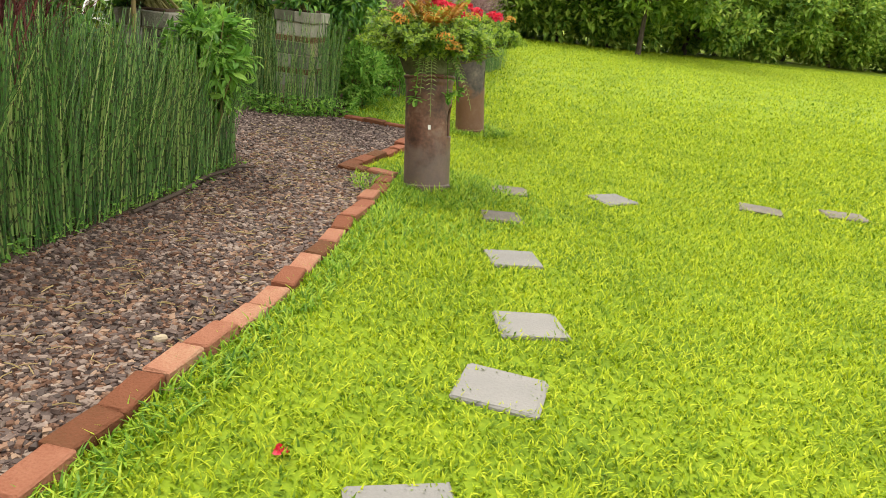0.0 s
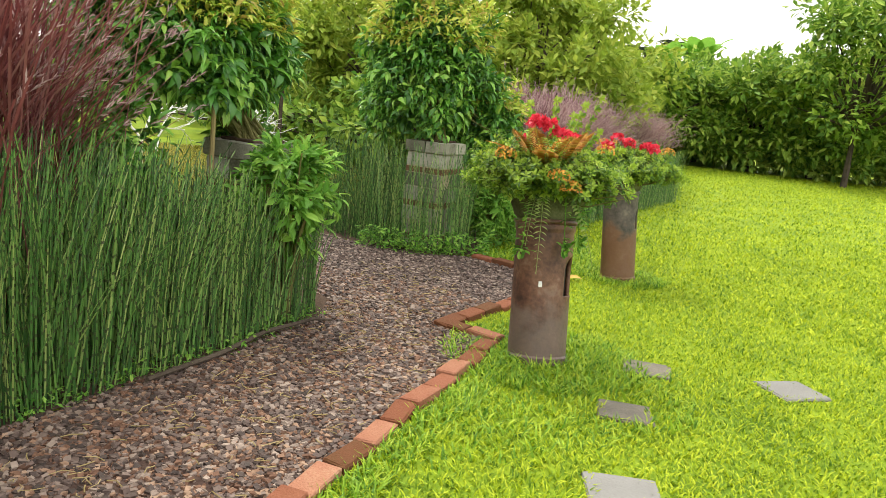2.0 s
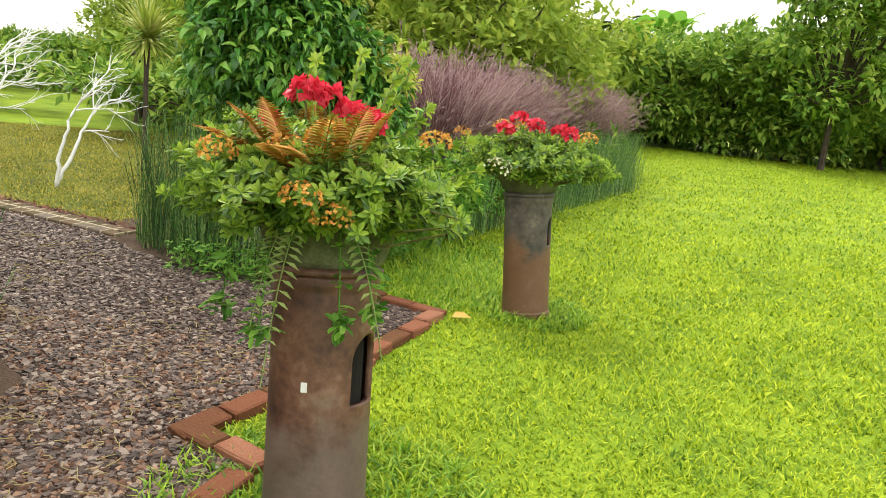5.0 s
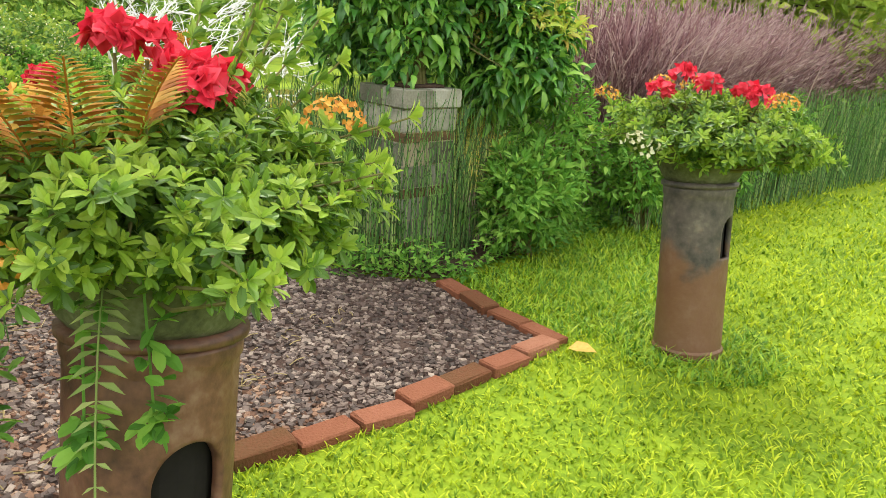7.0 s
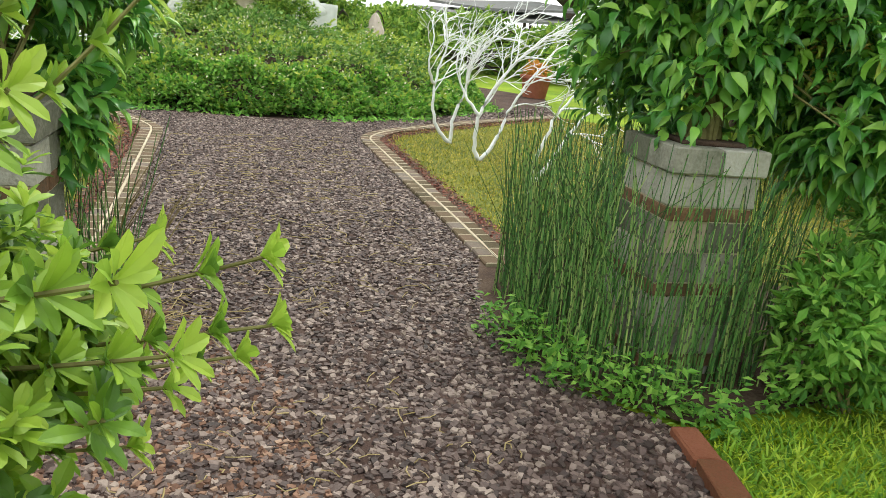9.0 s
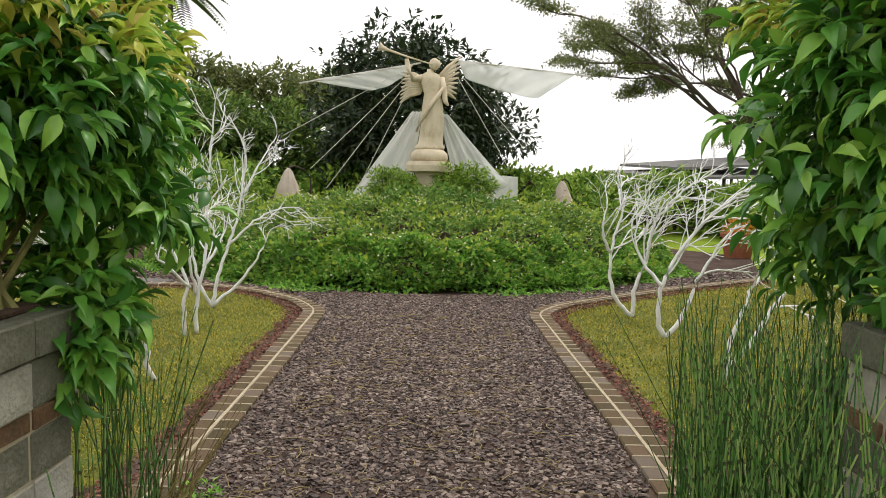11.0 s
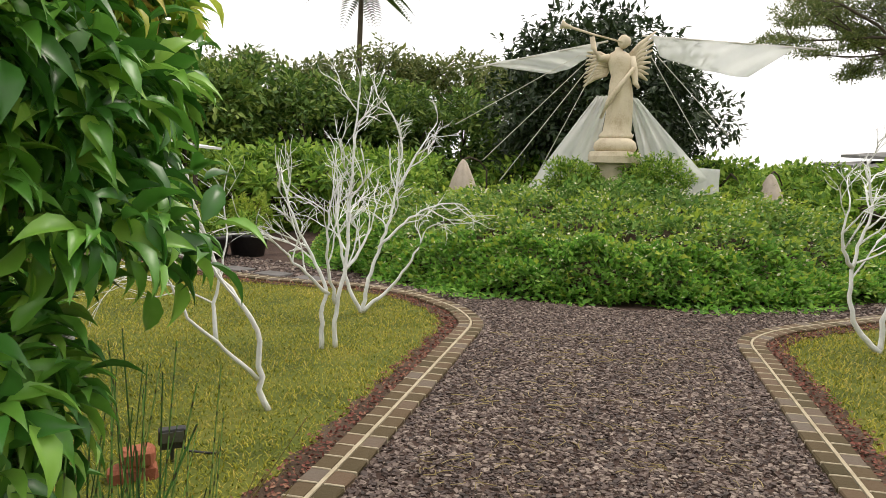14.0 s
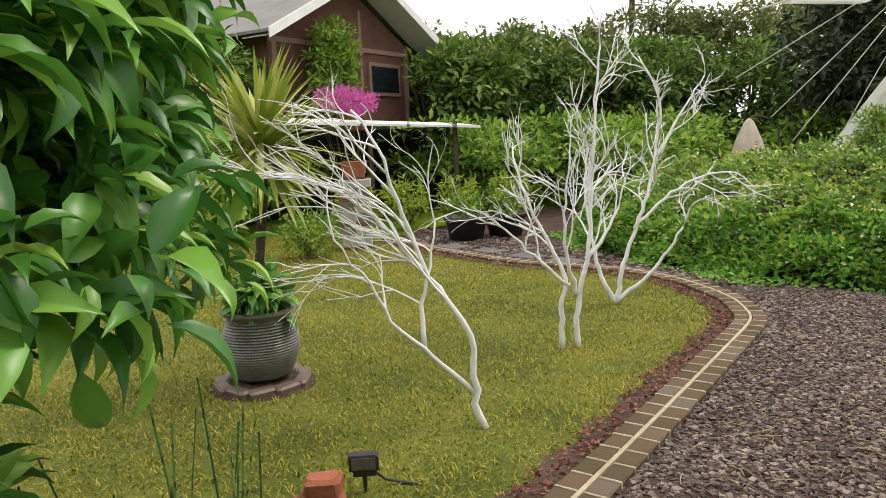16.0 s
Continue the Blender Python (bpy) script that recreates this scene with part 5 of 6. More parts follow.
yucca((*POT, 0.42), 1.02, 0.58, "spiky yellow-green yucca on a slender trunk in a pot", 81)
yucca((-4.55, 12.5, 0), 1.62, 0.52, "spiky yellow-green yucca standing on the garden lawn", 82)
soft_bush("pot_plant", (POT[0], POT[1], 0.58), (0.24, 0.24, 0.15), 60, "arching green leaves filling the ribbed pot", 0.13, M_SHRUB, 57, "plant", LEAF8, False)

sl = thing("garden_spotlight", "black square garden spotlight on a short stake", "spotlight", at=(-4.40, 6.46, 0), turn=(0, 0, 114))
part("stake", tube([(0, 0, -0.03), (0, 0, 0.1)], [0.006, 0.012], 8), M_BLACK, sl)
part("bracket", move(box(0.10, 0.02, 0.05, 0.004), 0, 0, 0.07), M_BLACK, sl)
head = part("lamp_head", move(box(0.125, 0.035, 0.095, 0.006), 0, 0, 0.10, 24, 0, 0), M_BLACK, sl)
part("lens", move(box(0.10, 0.006, 0.07, 0.002), 0, -0.022, 0.108, 24, 0, 0), M_LENS, head)
part("cable", tube([(0.02, 0.02, 0.10), (0.08, 0.05, 0.03), (0.16, 0.04, 0.012), (0.22, 0.02, 0.01)], 0.006, 6), M_BLACK, sl)


def rock(s):
    V, F = box(1, 1, 0.75, 0.18)
    V = V * np.asarray(s) * (1 + 0.06 * rng.normal(size=V.shape))
    return V, F


for x, y, z, sx, a in ((-4.21, 6.35, -0.012, 0.21, 116), (-4.22, 6.37, 0.066, 0.15, 108)):
    solo("clay_brick", (lambda g: (g[0] + 0.003 * rng.normal(size=g[0].shape), g[1]))(box(sx, 0.115, 0.078, 0.016)), M_TERRA, "worn red clay brick stacked beside the spotlight", "brick", group="bricks by the spotlight", at=(x, y, z), turn=(0, 0, a))

# ---- stepping stones on the big lawn ----
stones = [(-0.02, 2.52, 0.32, 0.28, 10), (0.33, 3.27, 0.33, 0.28, -18), (0.53, 3.88, 0.31, 0.27, 6), (0.56, 4.78, 0.30, 0.26, 8), (0.58, 5.62, 0.28, 0.24, 3), (0.72, 6.36, 0.28, 0.25, -2), (1.55, 6.42, 0.32, 0.28, 28), (2.84, 6.58, 0.34, 0.28, -20), (3.6, 6.66, 0.36, 0.26, -8)]
for k, (x, y, sx, sy, a) in enumerate(stones):
    V, F = box(sx, sy, 0.05, 0.008)
    V = V + 0.004 * rng.normal(size=V.shape) * [1, 1, 0]
    solo("stepping_stone", (V, F), M_WETSTONE if k in (4, 5, 7, 8) else M_PAVER, "brown-stained paver half grown over by grass" if k in (4, 5, 7, 8) else "grey square paver sunk in the lawn", "stone", group="lawn stepping stones", at=(x, y, -0.032), turn=(0, 0, a))
for x, y in ((-11.1, 4.42), (-10.78, 5.04), (-10.42, 5.62), (-10.1, 6.16)):
    solo("stepping_stone", box(0.42, 0.30, 0.05, 0.01), M_SLATE, "dark slate paver on the path's edge", "stone", group="slate stepping stones", at=(x, y, -0.01), turn=(0, 0, 60))

# fallen leaf and petal
solo("fallen_leaf", scatter(*LEAF8, np.array([(0.14, 8.50, 0.03)]), np.array([(1, 0.4, 0.15)]), np.array([(0.2, 0, 1)]), 0.13, 0.12), M_YLEAF, "curled yellow dead leaf on the grass", "leaf")
solo("fallen_flower", flower_ball((-0.40, 2.75, 0.03), 0.014, 22, 0.018), M_RED, "small red flower fallen on the lawn", "flower")


# ---- house, awning and things beyond the left lawn ----
HE = np.array([-0.982, 0.191])            # along the gable wall
HN = np.array([-0.191, -0.982])           # into the house
H0 = np.array([-15.5, -1.03])


def hp(s, d, z):
    q = H0 + HE * s + HN * d
    return (q[0], q[1], z)


def prism(poly, d0, d1):
    """Polygon of (s, z) on the gable wall's plane, pulled from depth d0 to d1."""
    n = len(poly)
    V = [hp(s, d0, z) for s, z in poly] + [hp(s, d1, z) for s, z in poly]
    T = [(0, i, i + 1) for i in range(1, n - 1)] + [(n, n + i + 1, n + i) for i in range(1, n - 1)]
    Q = [(i, i + n, (i + 1) % n + n, (i + 1) % n) for i in range(n)]
    return np.array(V), [np.array(T), np.array(Q)]


EZ, AZ, W = 3.95, 5.75, 7.1
house = thing("house", "brown-red gabled house with white fascia boards", "house")
part("wall", prism([(0.7, 0.0), (6.2, 0.0), (6.2, 4.15), (3.55, 5.5), (0.7, 4.15)], 0.9, 8.0), M_WALLRED, house)
for s0, s1 in ((-0.15, 3.6), (3.5, 7.25)):
    z0, z1 = (EZ - 0.08, AZ) if s0 < 1 else (AZ, EZ - 0.08)
    part("roof_slope", prism([(s0, z0), (s1, z1), (s1, z1 + 0.07), (s0, z0 + 0.07)], 0.0, 8.6), M_ROOF, house)
    part("fascia_board", prism([(s0, z0 - 0.13), (s1, z1 - 0.13), (s1, z1 + 0.09), (s0, z0 + 0.09)], -0.04, 0.0), M_WHITE, house, "white painted gable board")
    part("soffit", prism([(s0 + 0.1, z0 - 0.06), (s1 - 0.1, z1 - 0.06), (s1 - 0.1, z1 - 0.03), (s0 + 0.1, z0 - 0.03)], 0.01, 0.9), M_WHITE, house)
for s, w, z, h in ((6.05, 0.16, 0.0, 4.1), (4.0, 0.10, 2.3, 2.6), (0.8, 0.14, 0.0, 4.1)):
    part("trim", prism([(s, z), (s + w, z), (s + w, z + h), (s, z + h)], 0.86, 0.9), M_TRIMPINK, house)
part("trim", prism([(0.7, 3.85), (6.2, 3.85), (6.2, 3.97), (0.7, 3.97)], 0.85, 0.9), M_TRIMPINK, house)
win = part("window", prism([(4.35, 2.75), (5.75, 2.75), (5.75, 3.62), (4.35, 3.62)], 0.84, 0.9), M_TRIMPINK, house, "pale framed window")
part("pane", prism([(4.45, 2.85), (5.65, 2.85), (5.65, 3.52), (4.45, 3.52)], 0.82, 0.84), M_GLASS, win, "dark reflecting glass")
soft_bush("climbing_plant", (*hp(2.15, 0.2, 0)[:2], 3.2), (1.15, 0.6, 1.5), 620, "green climber growing up the gable wall", 0.16, M_BUSH, 91, "climber")


def gp(px_right, ahead, z):
    q = np.array([-1.804, 7.856]) + ahead * np.array([-0.933, -0.36]) + px_right * np.array([-0.36, 0.933])
    return np.array([q[0], q[1], z])


def slab(a, b, c, d, th):
    V = np.array([a, b, c, d] + [np.asarray(p) - [0, 0, th] for p in (a, b, c, d)])
    return V, np.array([(0, 1, 2, 3), (7, 6, 5, 4), (0, 4, 5, 1), (1, 5, 6, 2), (2, 6, 7, 3), (3, 7, 4, 0)])


aw = thing("awning", "white sheet awning on dark posts", "awning")
part("roof_sheet", slab(gp(-2.9, 12.6, 1.90), gp(0.75, 13.2, 1.70), gp(0.35, 15.6, 1.82), gp(-3.1, 15.2, 2.05), 0.04), M_WHITE, aw)
for k in range(5):
    part("batten", tube([gp(-2.9 + 0.8 * k, 12.7, 1.86 - 0.04 * k), gp(-3.0 + 0.8 * k, 15.1, 1.99 - 0.05 * k)], 0.03, 6), M_ROOF, aw)
for r, a in ((-2.7, 12.9), (-1.2, 13.1), (0.3, 13.3), (-2.8, 15.0), (0.2, 15.3)):
    part("post", tube([gp(r, a, 0), gp(r, a, 1.80)], 0.045, 8), M_BARK, aw)
# added near-black sheet that paints the shade below the awning roof
part("back_wall", slab(gp(-3.4, 15.5, 1.75), gp(0.2, 15.8, 1.75), gp(0.2, 16.0, 1.75), gp(-3.4, 15.7, 1.75), 1.75), M_DARK, aw, "near-black sheet painting the shade under the awning")
bo = gp(-1.62, 13.6, 0)
bt = soft_bush("bougainvillea", (bo[0], bo[1], 2.25), (0.9, 0.65, 0.32), 330, "magenta bougainvillea spilling over the awning", 0.07, M_MAGENTA, 92, "flowers")
pier((-11.05, 3.0), 25, "pale block pier beyond the garden lawn", h=0.98)
fl = thing("flower_tub", "wooden tub standing on the pale pier", "tub", at=(-11.05, 3.0, 1.0))
part("body", lathe([(0.15, 0), (0.19, 0.2), (0.2, 0.22), (0.17, 0.22)], 18), M_TERRA, fl)
soft_bush("round_bush", (*gp(-1.75, 9.5, 0)[:2], 0.35), (0.55, 0.5, 0.42), 260, "clipped dark green bush on the lawn", 0.06, M_BUSH, 93)
for r, a, sd in ((0.35, 10.7, 94), (0.95, 11.0, 95)):
    q = gp(r, a, 0)
    bp = thing("black_planter", "black plastic tub with a leafy plant", "planter", at=(q[0], q[1], 0))
    part("tub", lathe([(0.24, 0), (0.30, 0.30), (0.33, 0.31), (0.33, 0.36), (0.28, 0.36), (0.27, 0.30)], 24), M_BLACK, bp, smooth=True)
    soft_bush("tub_plant", (q[0], q[1], 0.5), (0.32, 0.32, 0.22), 70, "leafy plant in a black tub", 0.09, M_BUSH, sd, "plant", stem=False)
for r, a, h, sd in ((-0.6, 12.2, 0.5, 96), (0.3, 12.6, 0.45, 97), (1.2, 13.0, 0.5, 98), (-1.4, 11.8, 0.42, 99)):
    q = gp(r, a, 0)
    soft_bush("flower_bush", (q[0], q[1], h), (0.6, 0.5, 0.48), 170, "yellow-green bush dotted along the far bed", 0.10, M_BUSHY, sd)


def umbrella(at, top, label):
    t = thing("closed_umbrella", label, "umbrella", "garden umbrellas", at=(*at, 0))
    V, F = lathe([(0.40, top - 1.15), (0.36, top - 0.85), (0.24, top - 0.45), (0.10, top - 0.10), (0.05, top - 0.03), (0.015, top)], 24)
    ang = np.arctan2(V[:, 1], V[:, 0])
    V = V * np.c_[1 + 0.14 * np.sin(8 * ang), 1 + 0.14 * np.sin(8 * ang), np.ones(len(V))]
    part("canopy", (V, F), M_UMB, t, "folded beige canvas", smooth=True)
    part("pole", tube([(0.05, 0, 0), (0.05, 0, top - 0.9)], 0.03, 8), M_BARK, t)
    part("arm", tube([(0, 0, top), (-0.2, 0.15, top + 0.06), (-0.5, 0.4, top - 0.02), (-0.7, 0.6, top - 0.25), (-0.75, 0.62, 0)], 0.022, 6), M_BARK, t, "curved dark arm")
    part("base", lathe([(0.3, 0), (0.3, 0.05), (0.05, 0.07)], 16), M_BLACK, t)
    return t


umbrella((-18.4, 8.3), 1.66, "folded beige garden umbrella behind the mound")
umbrella((-18.9, 15.8), 1.52, "folded beige umbrella hanging from a curved arm")

# ---- far pavilion and terracotta trough ----
pv = thing("pavilion", "low open pavilion with a dark sheet roof", "pavilion", at=(-23.5, 23.8, 0), turn=(0, 0, 14))
part("roof", move(slab((-2.2, -3.6, 1.95), (1.6, -3.6, 1.75), (1.6, 3.6, 1.95), (-2.2, 3.6, 2.30), 0.09)), M_ROOF, pv)
part("upper_roof", move(slab((-2.6, -2.2, 2.25), (0.6, -2.2, 2.10), (0.6, 4.2, 2.50), (-2.6, 4.2, 2.75), 0.09)), M_ROOF, pv)
for x in (-2.0, 1.4):
    for y in (-3.3, -1.1, 1.1, 3.3):
        part("post", tube([(x, y, 0), (x, y, 1.85)], 0.06, 8), M_BARK, pv)
tt = thing("terracotta_trough", "large terracotta trough on the far lawn", "trough", at=(-13.0, 17.2, 0), turn=(0, 0, 20))
part("body", lathe([(0.26, 0), (0.33, 0.42), (0.37, 0.43), (0.37, 0.50), (0.31, 0.50)], 20), M_TERRA, tt)
soft_bush("trough_plant", (-13.0, 17.2, 0.62), (0.35, 0.35, 0.25), 90, "orange-flowered plant in a terracotta trough", 0.08, M_ORANGE, 101, "plant", stem=False)


# ---- trees and hedges ----
def tree(name, at, h, radii, label, mat=M_BUSH, pads=16, leaves=240, size=0.28, seed=111, spread=0.75, trunk=0.16, low=0.35, group="", category="tree"):
    """A trunk with limbs; every limb carries a loose clump of leaves."""
    global rng
    rng = np.random.default_rng(seed)
    t = thing(name, label, category, group, at=(*at, 0))
    wood, leaf = [], []
    zc = h - radii[2] if low < 0.7 else 0.5 * h
    fork = np.array([0.1 * rng.normal(), 0.1 * rng.normal(), max(0.25 * h, zc - radii[2] * 0.9)])
    wood.append(tube([(0, 0, -0.1), fork * [0.4, 0.4, 0.5], fork], [trunk, trunk * 0.8, trunk * 0.65], 8))
    for k in range(pads):
        d = unit(1)[0]
        d[2] = abs(d[2]) * 1.2 - low if low < 0.7 else d[2]
        d /= np.linalg.norm(d)
        r = spread * (0.75 + 0.4 * rng.random())
        e = np.array([0, 0, zc]) + d * np.asarray(radii) * r
        m = (fork + e) / 2 + np.array([0, 0, 0.12 * radii[2]]) + 0.08 * radii[0] * rng.normal(size=3)
        wood.append(tube([fork, m, e], [trunk * 0.5, trunk * 0.3, trunk * 0.1], 5))
        e[2] = max(e[2], 0.16 * h)
        pr = np.asarray(radii) * (0.30 + 0.2 * rng.random())
        g, _ = crown(e, pr, leaves // 5, 5, size, 0.5, 0.3, 0.5, template=LEAF2, rosette=size * 0.7, low=-0.9)
        leaf.append(g)
    part("trunk", join(*wood), M_BARK, t)
    part("crown", join(*leaf), mat, t)
    return t


bushA = tree("hedge_bush", (6.0, 34.0), 5.0, (3.6, 3.4, 2.6), "large mixed green bush at the lawn's far edge", M_BUSH, 46, 260, 0.34, 111, 0.8, 0.14, 0.85, "far hedge bushes", "bush")
bushB = tree("hedge_bush", (10.5, 37.0), 5.6, (3.8, 3.6, 2.9), "tall bright green bush at the lawn's far edge", M_BUSHY, 46, 250, 0.36, 112, 0.8, 0.14, 0.85, "far hedge bushes", "bush")
bushC = tree("hedge_bush", (2.2, 33.5), 4.2, (3.0, 3.0, 2.2), "dense dark green bush at the lawn's far edge", M_BUSH, 40, 260, 0.3, 113, 0.8, 0.14, 0.85, "far hedge bushes", "bush")
for b, x, y, a in ((bushA, 14.8, 38.5, 40), (bushC, 8.2, 33.6, 110), (bushB, 19.5, 41.0, 200), (bushC, 12.2, 35.6, 250), (bushA, 24.0, 43.0, 300), (bushC, 17.0, 38.0, 20), (bushB, 29.0, 44.0, 80), (bushC, 21.5, 40.0, 160),
                   (bushA, 34.0, 43.0, 170), (bushC, 26.5, 42.5, 210), (bushB, 39.0, 40.0, 140), (bushA, 42.0, 33.0, 10), (bushB, 44.0, 25.0, 60), (bushA, 44.0, 16.0, 100), (bushB, 42.0, 7.0, 190), (bushA, 38.0, -3.0, 220),
                   (bushB, 31.0, -11.0, 30), (bushA, 22.0, -17.0, 70), (bushB, 13.0, -20.0, 120), (bushA, 4.0, -21.0, 150), (bushB, -5.0, -19.0, 180), (bushB, -1.5, 31.0, 33), (bushA, -5.5, 28.5, 210), (bushA, 4.2, 37.5, 95)):
    copy_thing(b, pose(x, y, 0, 0, 0, a))
treeY = tree("garden_tree", (-4.6, 18.0), 4.6, (2.2, 2.2, 1.9), "yellow-green leafy tree behind the garden bed", M_BUSHY, 40, 300, 0.2, 121, 0.8, 0.09, 0.9, "garden trees")
for x, y, a in ((-8.0, 21.5, 80), (-2.6, 24.0, 160), (-11.5, 24.5, 220), (-1.2, 17.2, 300)):
    copy_thing(treeY, pose(x, y, 0, 0, 0, a))
tree("garden_tree", (-6.0, 27.0), 7.5, (3.0, 3.0, 2.6), "tall thin-crowned tree behind the garden", M_OLIVE, 18, 200, 0.3, 122, 0.8, 0.13, 0.3)
tree("garden_tree", (8.6, 30.5), 8.0, (2.9, 2.9, 2.9), "tall loose tree at the lawn edge", M_BUSH, 44, 240, 0.3, 124, 0.85, 0.12, 0.9)
tree("round_tree", (-22.1, 12.3), 6.3, (3.5, 3.5, 2.75), "dense dark round tree behind the statue", M_DARKLEAF, 46, 420, 0.24, 123, 0.72, 0.2, 0.75)

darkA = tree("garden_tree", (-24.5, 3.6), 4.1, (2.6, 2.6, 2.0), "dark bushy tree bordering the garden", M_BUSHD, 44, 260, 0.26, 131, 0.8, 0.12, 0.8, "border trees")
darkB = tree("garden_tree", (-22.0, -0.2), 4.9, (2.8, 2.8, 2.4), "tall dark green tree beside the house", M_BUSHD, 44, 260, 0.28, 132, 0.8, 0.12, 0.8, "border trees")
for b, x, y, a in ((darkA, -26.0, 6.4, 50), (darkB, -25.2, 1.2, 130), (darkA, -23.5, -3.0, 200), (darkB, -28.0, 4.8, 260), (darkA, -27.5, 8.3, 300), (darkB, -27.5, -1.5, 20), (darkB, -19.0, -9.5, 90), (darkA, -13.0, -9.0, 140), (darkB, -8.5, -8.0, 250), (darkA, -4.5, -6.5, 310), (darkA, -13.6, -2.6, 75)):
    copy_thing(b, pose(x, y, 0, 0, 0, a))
oliveA = tree("feathery_tree", (-33.0, 4.5), 6.6, (3.2, 3.2, 1.9), "feathery olive-green tree with a flat crown", M_OLIVE, 26, 210, 0.26, 133, 0.8, 0.14, 0.35, "feathery trees")
for x, y, a in ((-33.5, 9.5, 60), (-35.0, -0.8, 140), (-36.0, 13.0, 220), (-33.0, -6.0, 260)):
    copy_thing(oliveA, pose(x, y, 0, 0, 0, a))
# low hedge along the horizon behind the mound
lowH = tree("far_hedge", (-34.0, 18.0), 1.75, (3.4, 2.2, 1.0), "low far hedge beyond the garden", M_BUSH, 30, 180, 0.22, 134, 0.8, 0.1, 0.8, "far hedges", "hedge")
for x, y, a in ((-34.5, 23.0, 80), (-35.0, 28.0, 95), (-34.0, 33.5, 100), (-30.0, 37.0, 130), (-35.5, 13.5, 85), (-25.0, 34.0, 160), (-20.0, 30.0, 170), (-15.5, 27.0, 150), (-20.5, 5.6, 70), (-21.5, 10.0, 95), (-20.8, 14.6, 110), (-19.2, 19.2, 130), (-16.8, 22.2, 140), (-24.0, 18.6, 100), (-8.6, 18.6, 10), (-4.6, 16.9, 20), (-2.4, 15.9, 200), (-11.6, -1.6, 70), (-9.0, -2.6, 100), (-15.0, -2.2, 40), (-16.8, 1.6, 110), (-17.5, 3.9, 100)):
    copy_thing(lowH, pose(x, y, 0, 0, 0, a))


def rain_tree(at, seed=141):
    global rng
    rng = np.random.default_rng(seed)
    t = thing("rain_tree", "wide spreading dark-limbed tree with a thin feathery crown", "tree", at=(*at, 0))
    wood, leaf = [], []
    fork = np.array([0, 0, 2.6])
    wood.append(tube([(0, 0, -0.1), (0.1, 0, 1.3), fork], [0.55, 0.42, 0.36], 12))

    def limb(p, d, length, r, level):
        k = 6
        pts = [np.array(p)]
        q = np.array(d, float)
        for i in range(k):
            q = q + 0.12 * rng.normal(size=3) + np.array([0, 0, 0.06 if level == 0 else 0.0])
            q /= np.linalg.norm(q)
            pts.append(pts[-1] + q * length / k)
        wood.append(tube(pts, np.linspace(r, r * 0.45, k + 1), 6))
        if level == 2:
            for j in (3, 4, 5, 6):
                g, _ = crown(pts[j] + [0, 0, 0.1], (1.0, 1.0, 0.24), 36, 5, 0.14, 0.5, 0.2, 0.3, template=LEAF2, rosette=0.15, low=-0.9)
                leaf.append(g)
            return
        for i in range(4):
            j = k if i == 0 else int(rng.integers(2, k + 1))
            dd = q + 0.75 * unit(1)[0] * [1, 1, 0.35]
            limb(pts[j], dd / np.linalg.norm(dd), length * (0.5 + 0.22 * rng.random()), r * 0.5, level + 1)

    for a in np.linspace(0, 6.283, 14, endpoint=False):
        e = 0.3 + 1.1 * rng.random()
        limb(fork, (math.cos(a), math.sin(a), e), 6.0 + 1.5 * rng.random(), 0.13, 0)
    part("trunk", join(*wood), M_BARK, t)
    part("crown", join(*leaf), M_OLIVE, t)
    return t


rain_tree((-28.2, 30.2))


def palm(at, h, label, seed=151, fr=2.6):
    global rng
    rng = np.random.default_rng(seed)
    t = thing("palm_tree", label, "palm", at=(*at, 0))
    part("trunk", tube([(0, 0, -0.1), (0.1, 0, h * 0.5), (0, 0.1, h)], [0.2, 0.15, 0.13], 10), M_BARK, t)
    for k in range(16):
        a = 6.283 * k / 16 + 0.2 * rng.normal()
        part("frond", frond((0, 0.1, h), (math.cos(a), math.sin(a), 0.7 - 0.9 * rng.random()), fr, 0.55, 26, 0.62), M_DARKLEAF, t)
    return t


palm((-41.5, 3.3), 11.2, "tall slender palm with a drooping crown", fr=3.3)
palm((4.4, 62.0), 7.6, "small palm far beyond the hedge", 153, 2.0)
palm((1.6, 66.0), 7.4, "slender palm far beyond the hedge", 154, 2.0)
palm((-27.0, -6.5), 9.0, "palm tree standing behind the house", 152)


def banana(at, h, label, seed=161):
    global rng
    rng = np.random.default_rng(seed)
    t = thing("banana_plant", label, "banana plant", at=(*at, 0))
    part("stem", tube([(0, 0, -0.05), (0, 0, h * 0.6)], [0.12, 0.08], 8), M_TWIG, t)
    for k in range(9):
        a = 6.283 * k / 9
        l = h * 0.28
        s = np.linspace(0, 1, 8)
        d = np.array([math.cos(a) * 0.6, math.sin(a) * 0.6, 1.0])
        p = np.array([0, 0, h * 0.55]) + np.outer(s * l, d) - np.outer(0.9 * l * s ** 2.2, [0, 0, 1]) * (0.4 + 0.5 * rng.random())
        side = np.array([-math.sin(a), math.cos(a), 0]) * 0.13 * h / 2.5
        w = np.sin(np.pi * (0.08 + 0.9 * s))[:, None]
        V = np.concatenate([p + side * w + [0, 0, 0.05], p, p - side * w + [0, 0, 0.05]])
        Q = [(i, i + 1, 8 + i + 1, 8 + i) for i in range(7)] + [(8 + i, 8 + i + 1, 16 + i + 1, 16 + i) for i in range(7)]
        part("leaf", (V, np.array(Q)), M_WEED, t)
    return t


banana((-26.5, 15.6), 2.5, "banana plant beyond the mound")
banana((4.0, 40.0), 8.0, "tall banana plant above the hedge", 162)
banana((2.6, 41.0), 7.6, "banana plant above the hedge", 163)


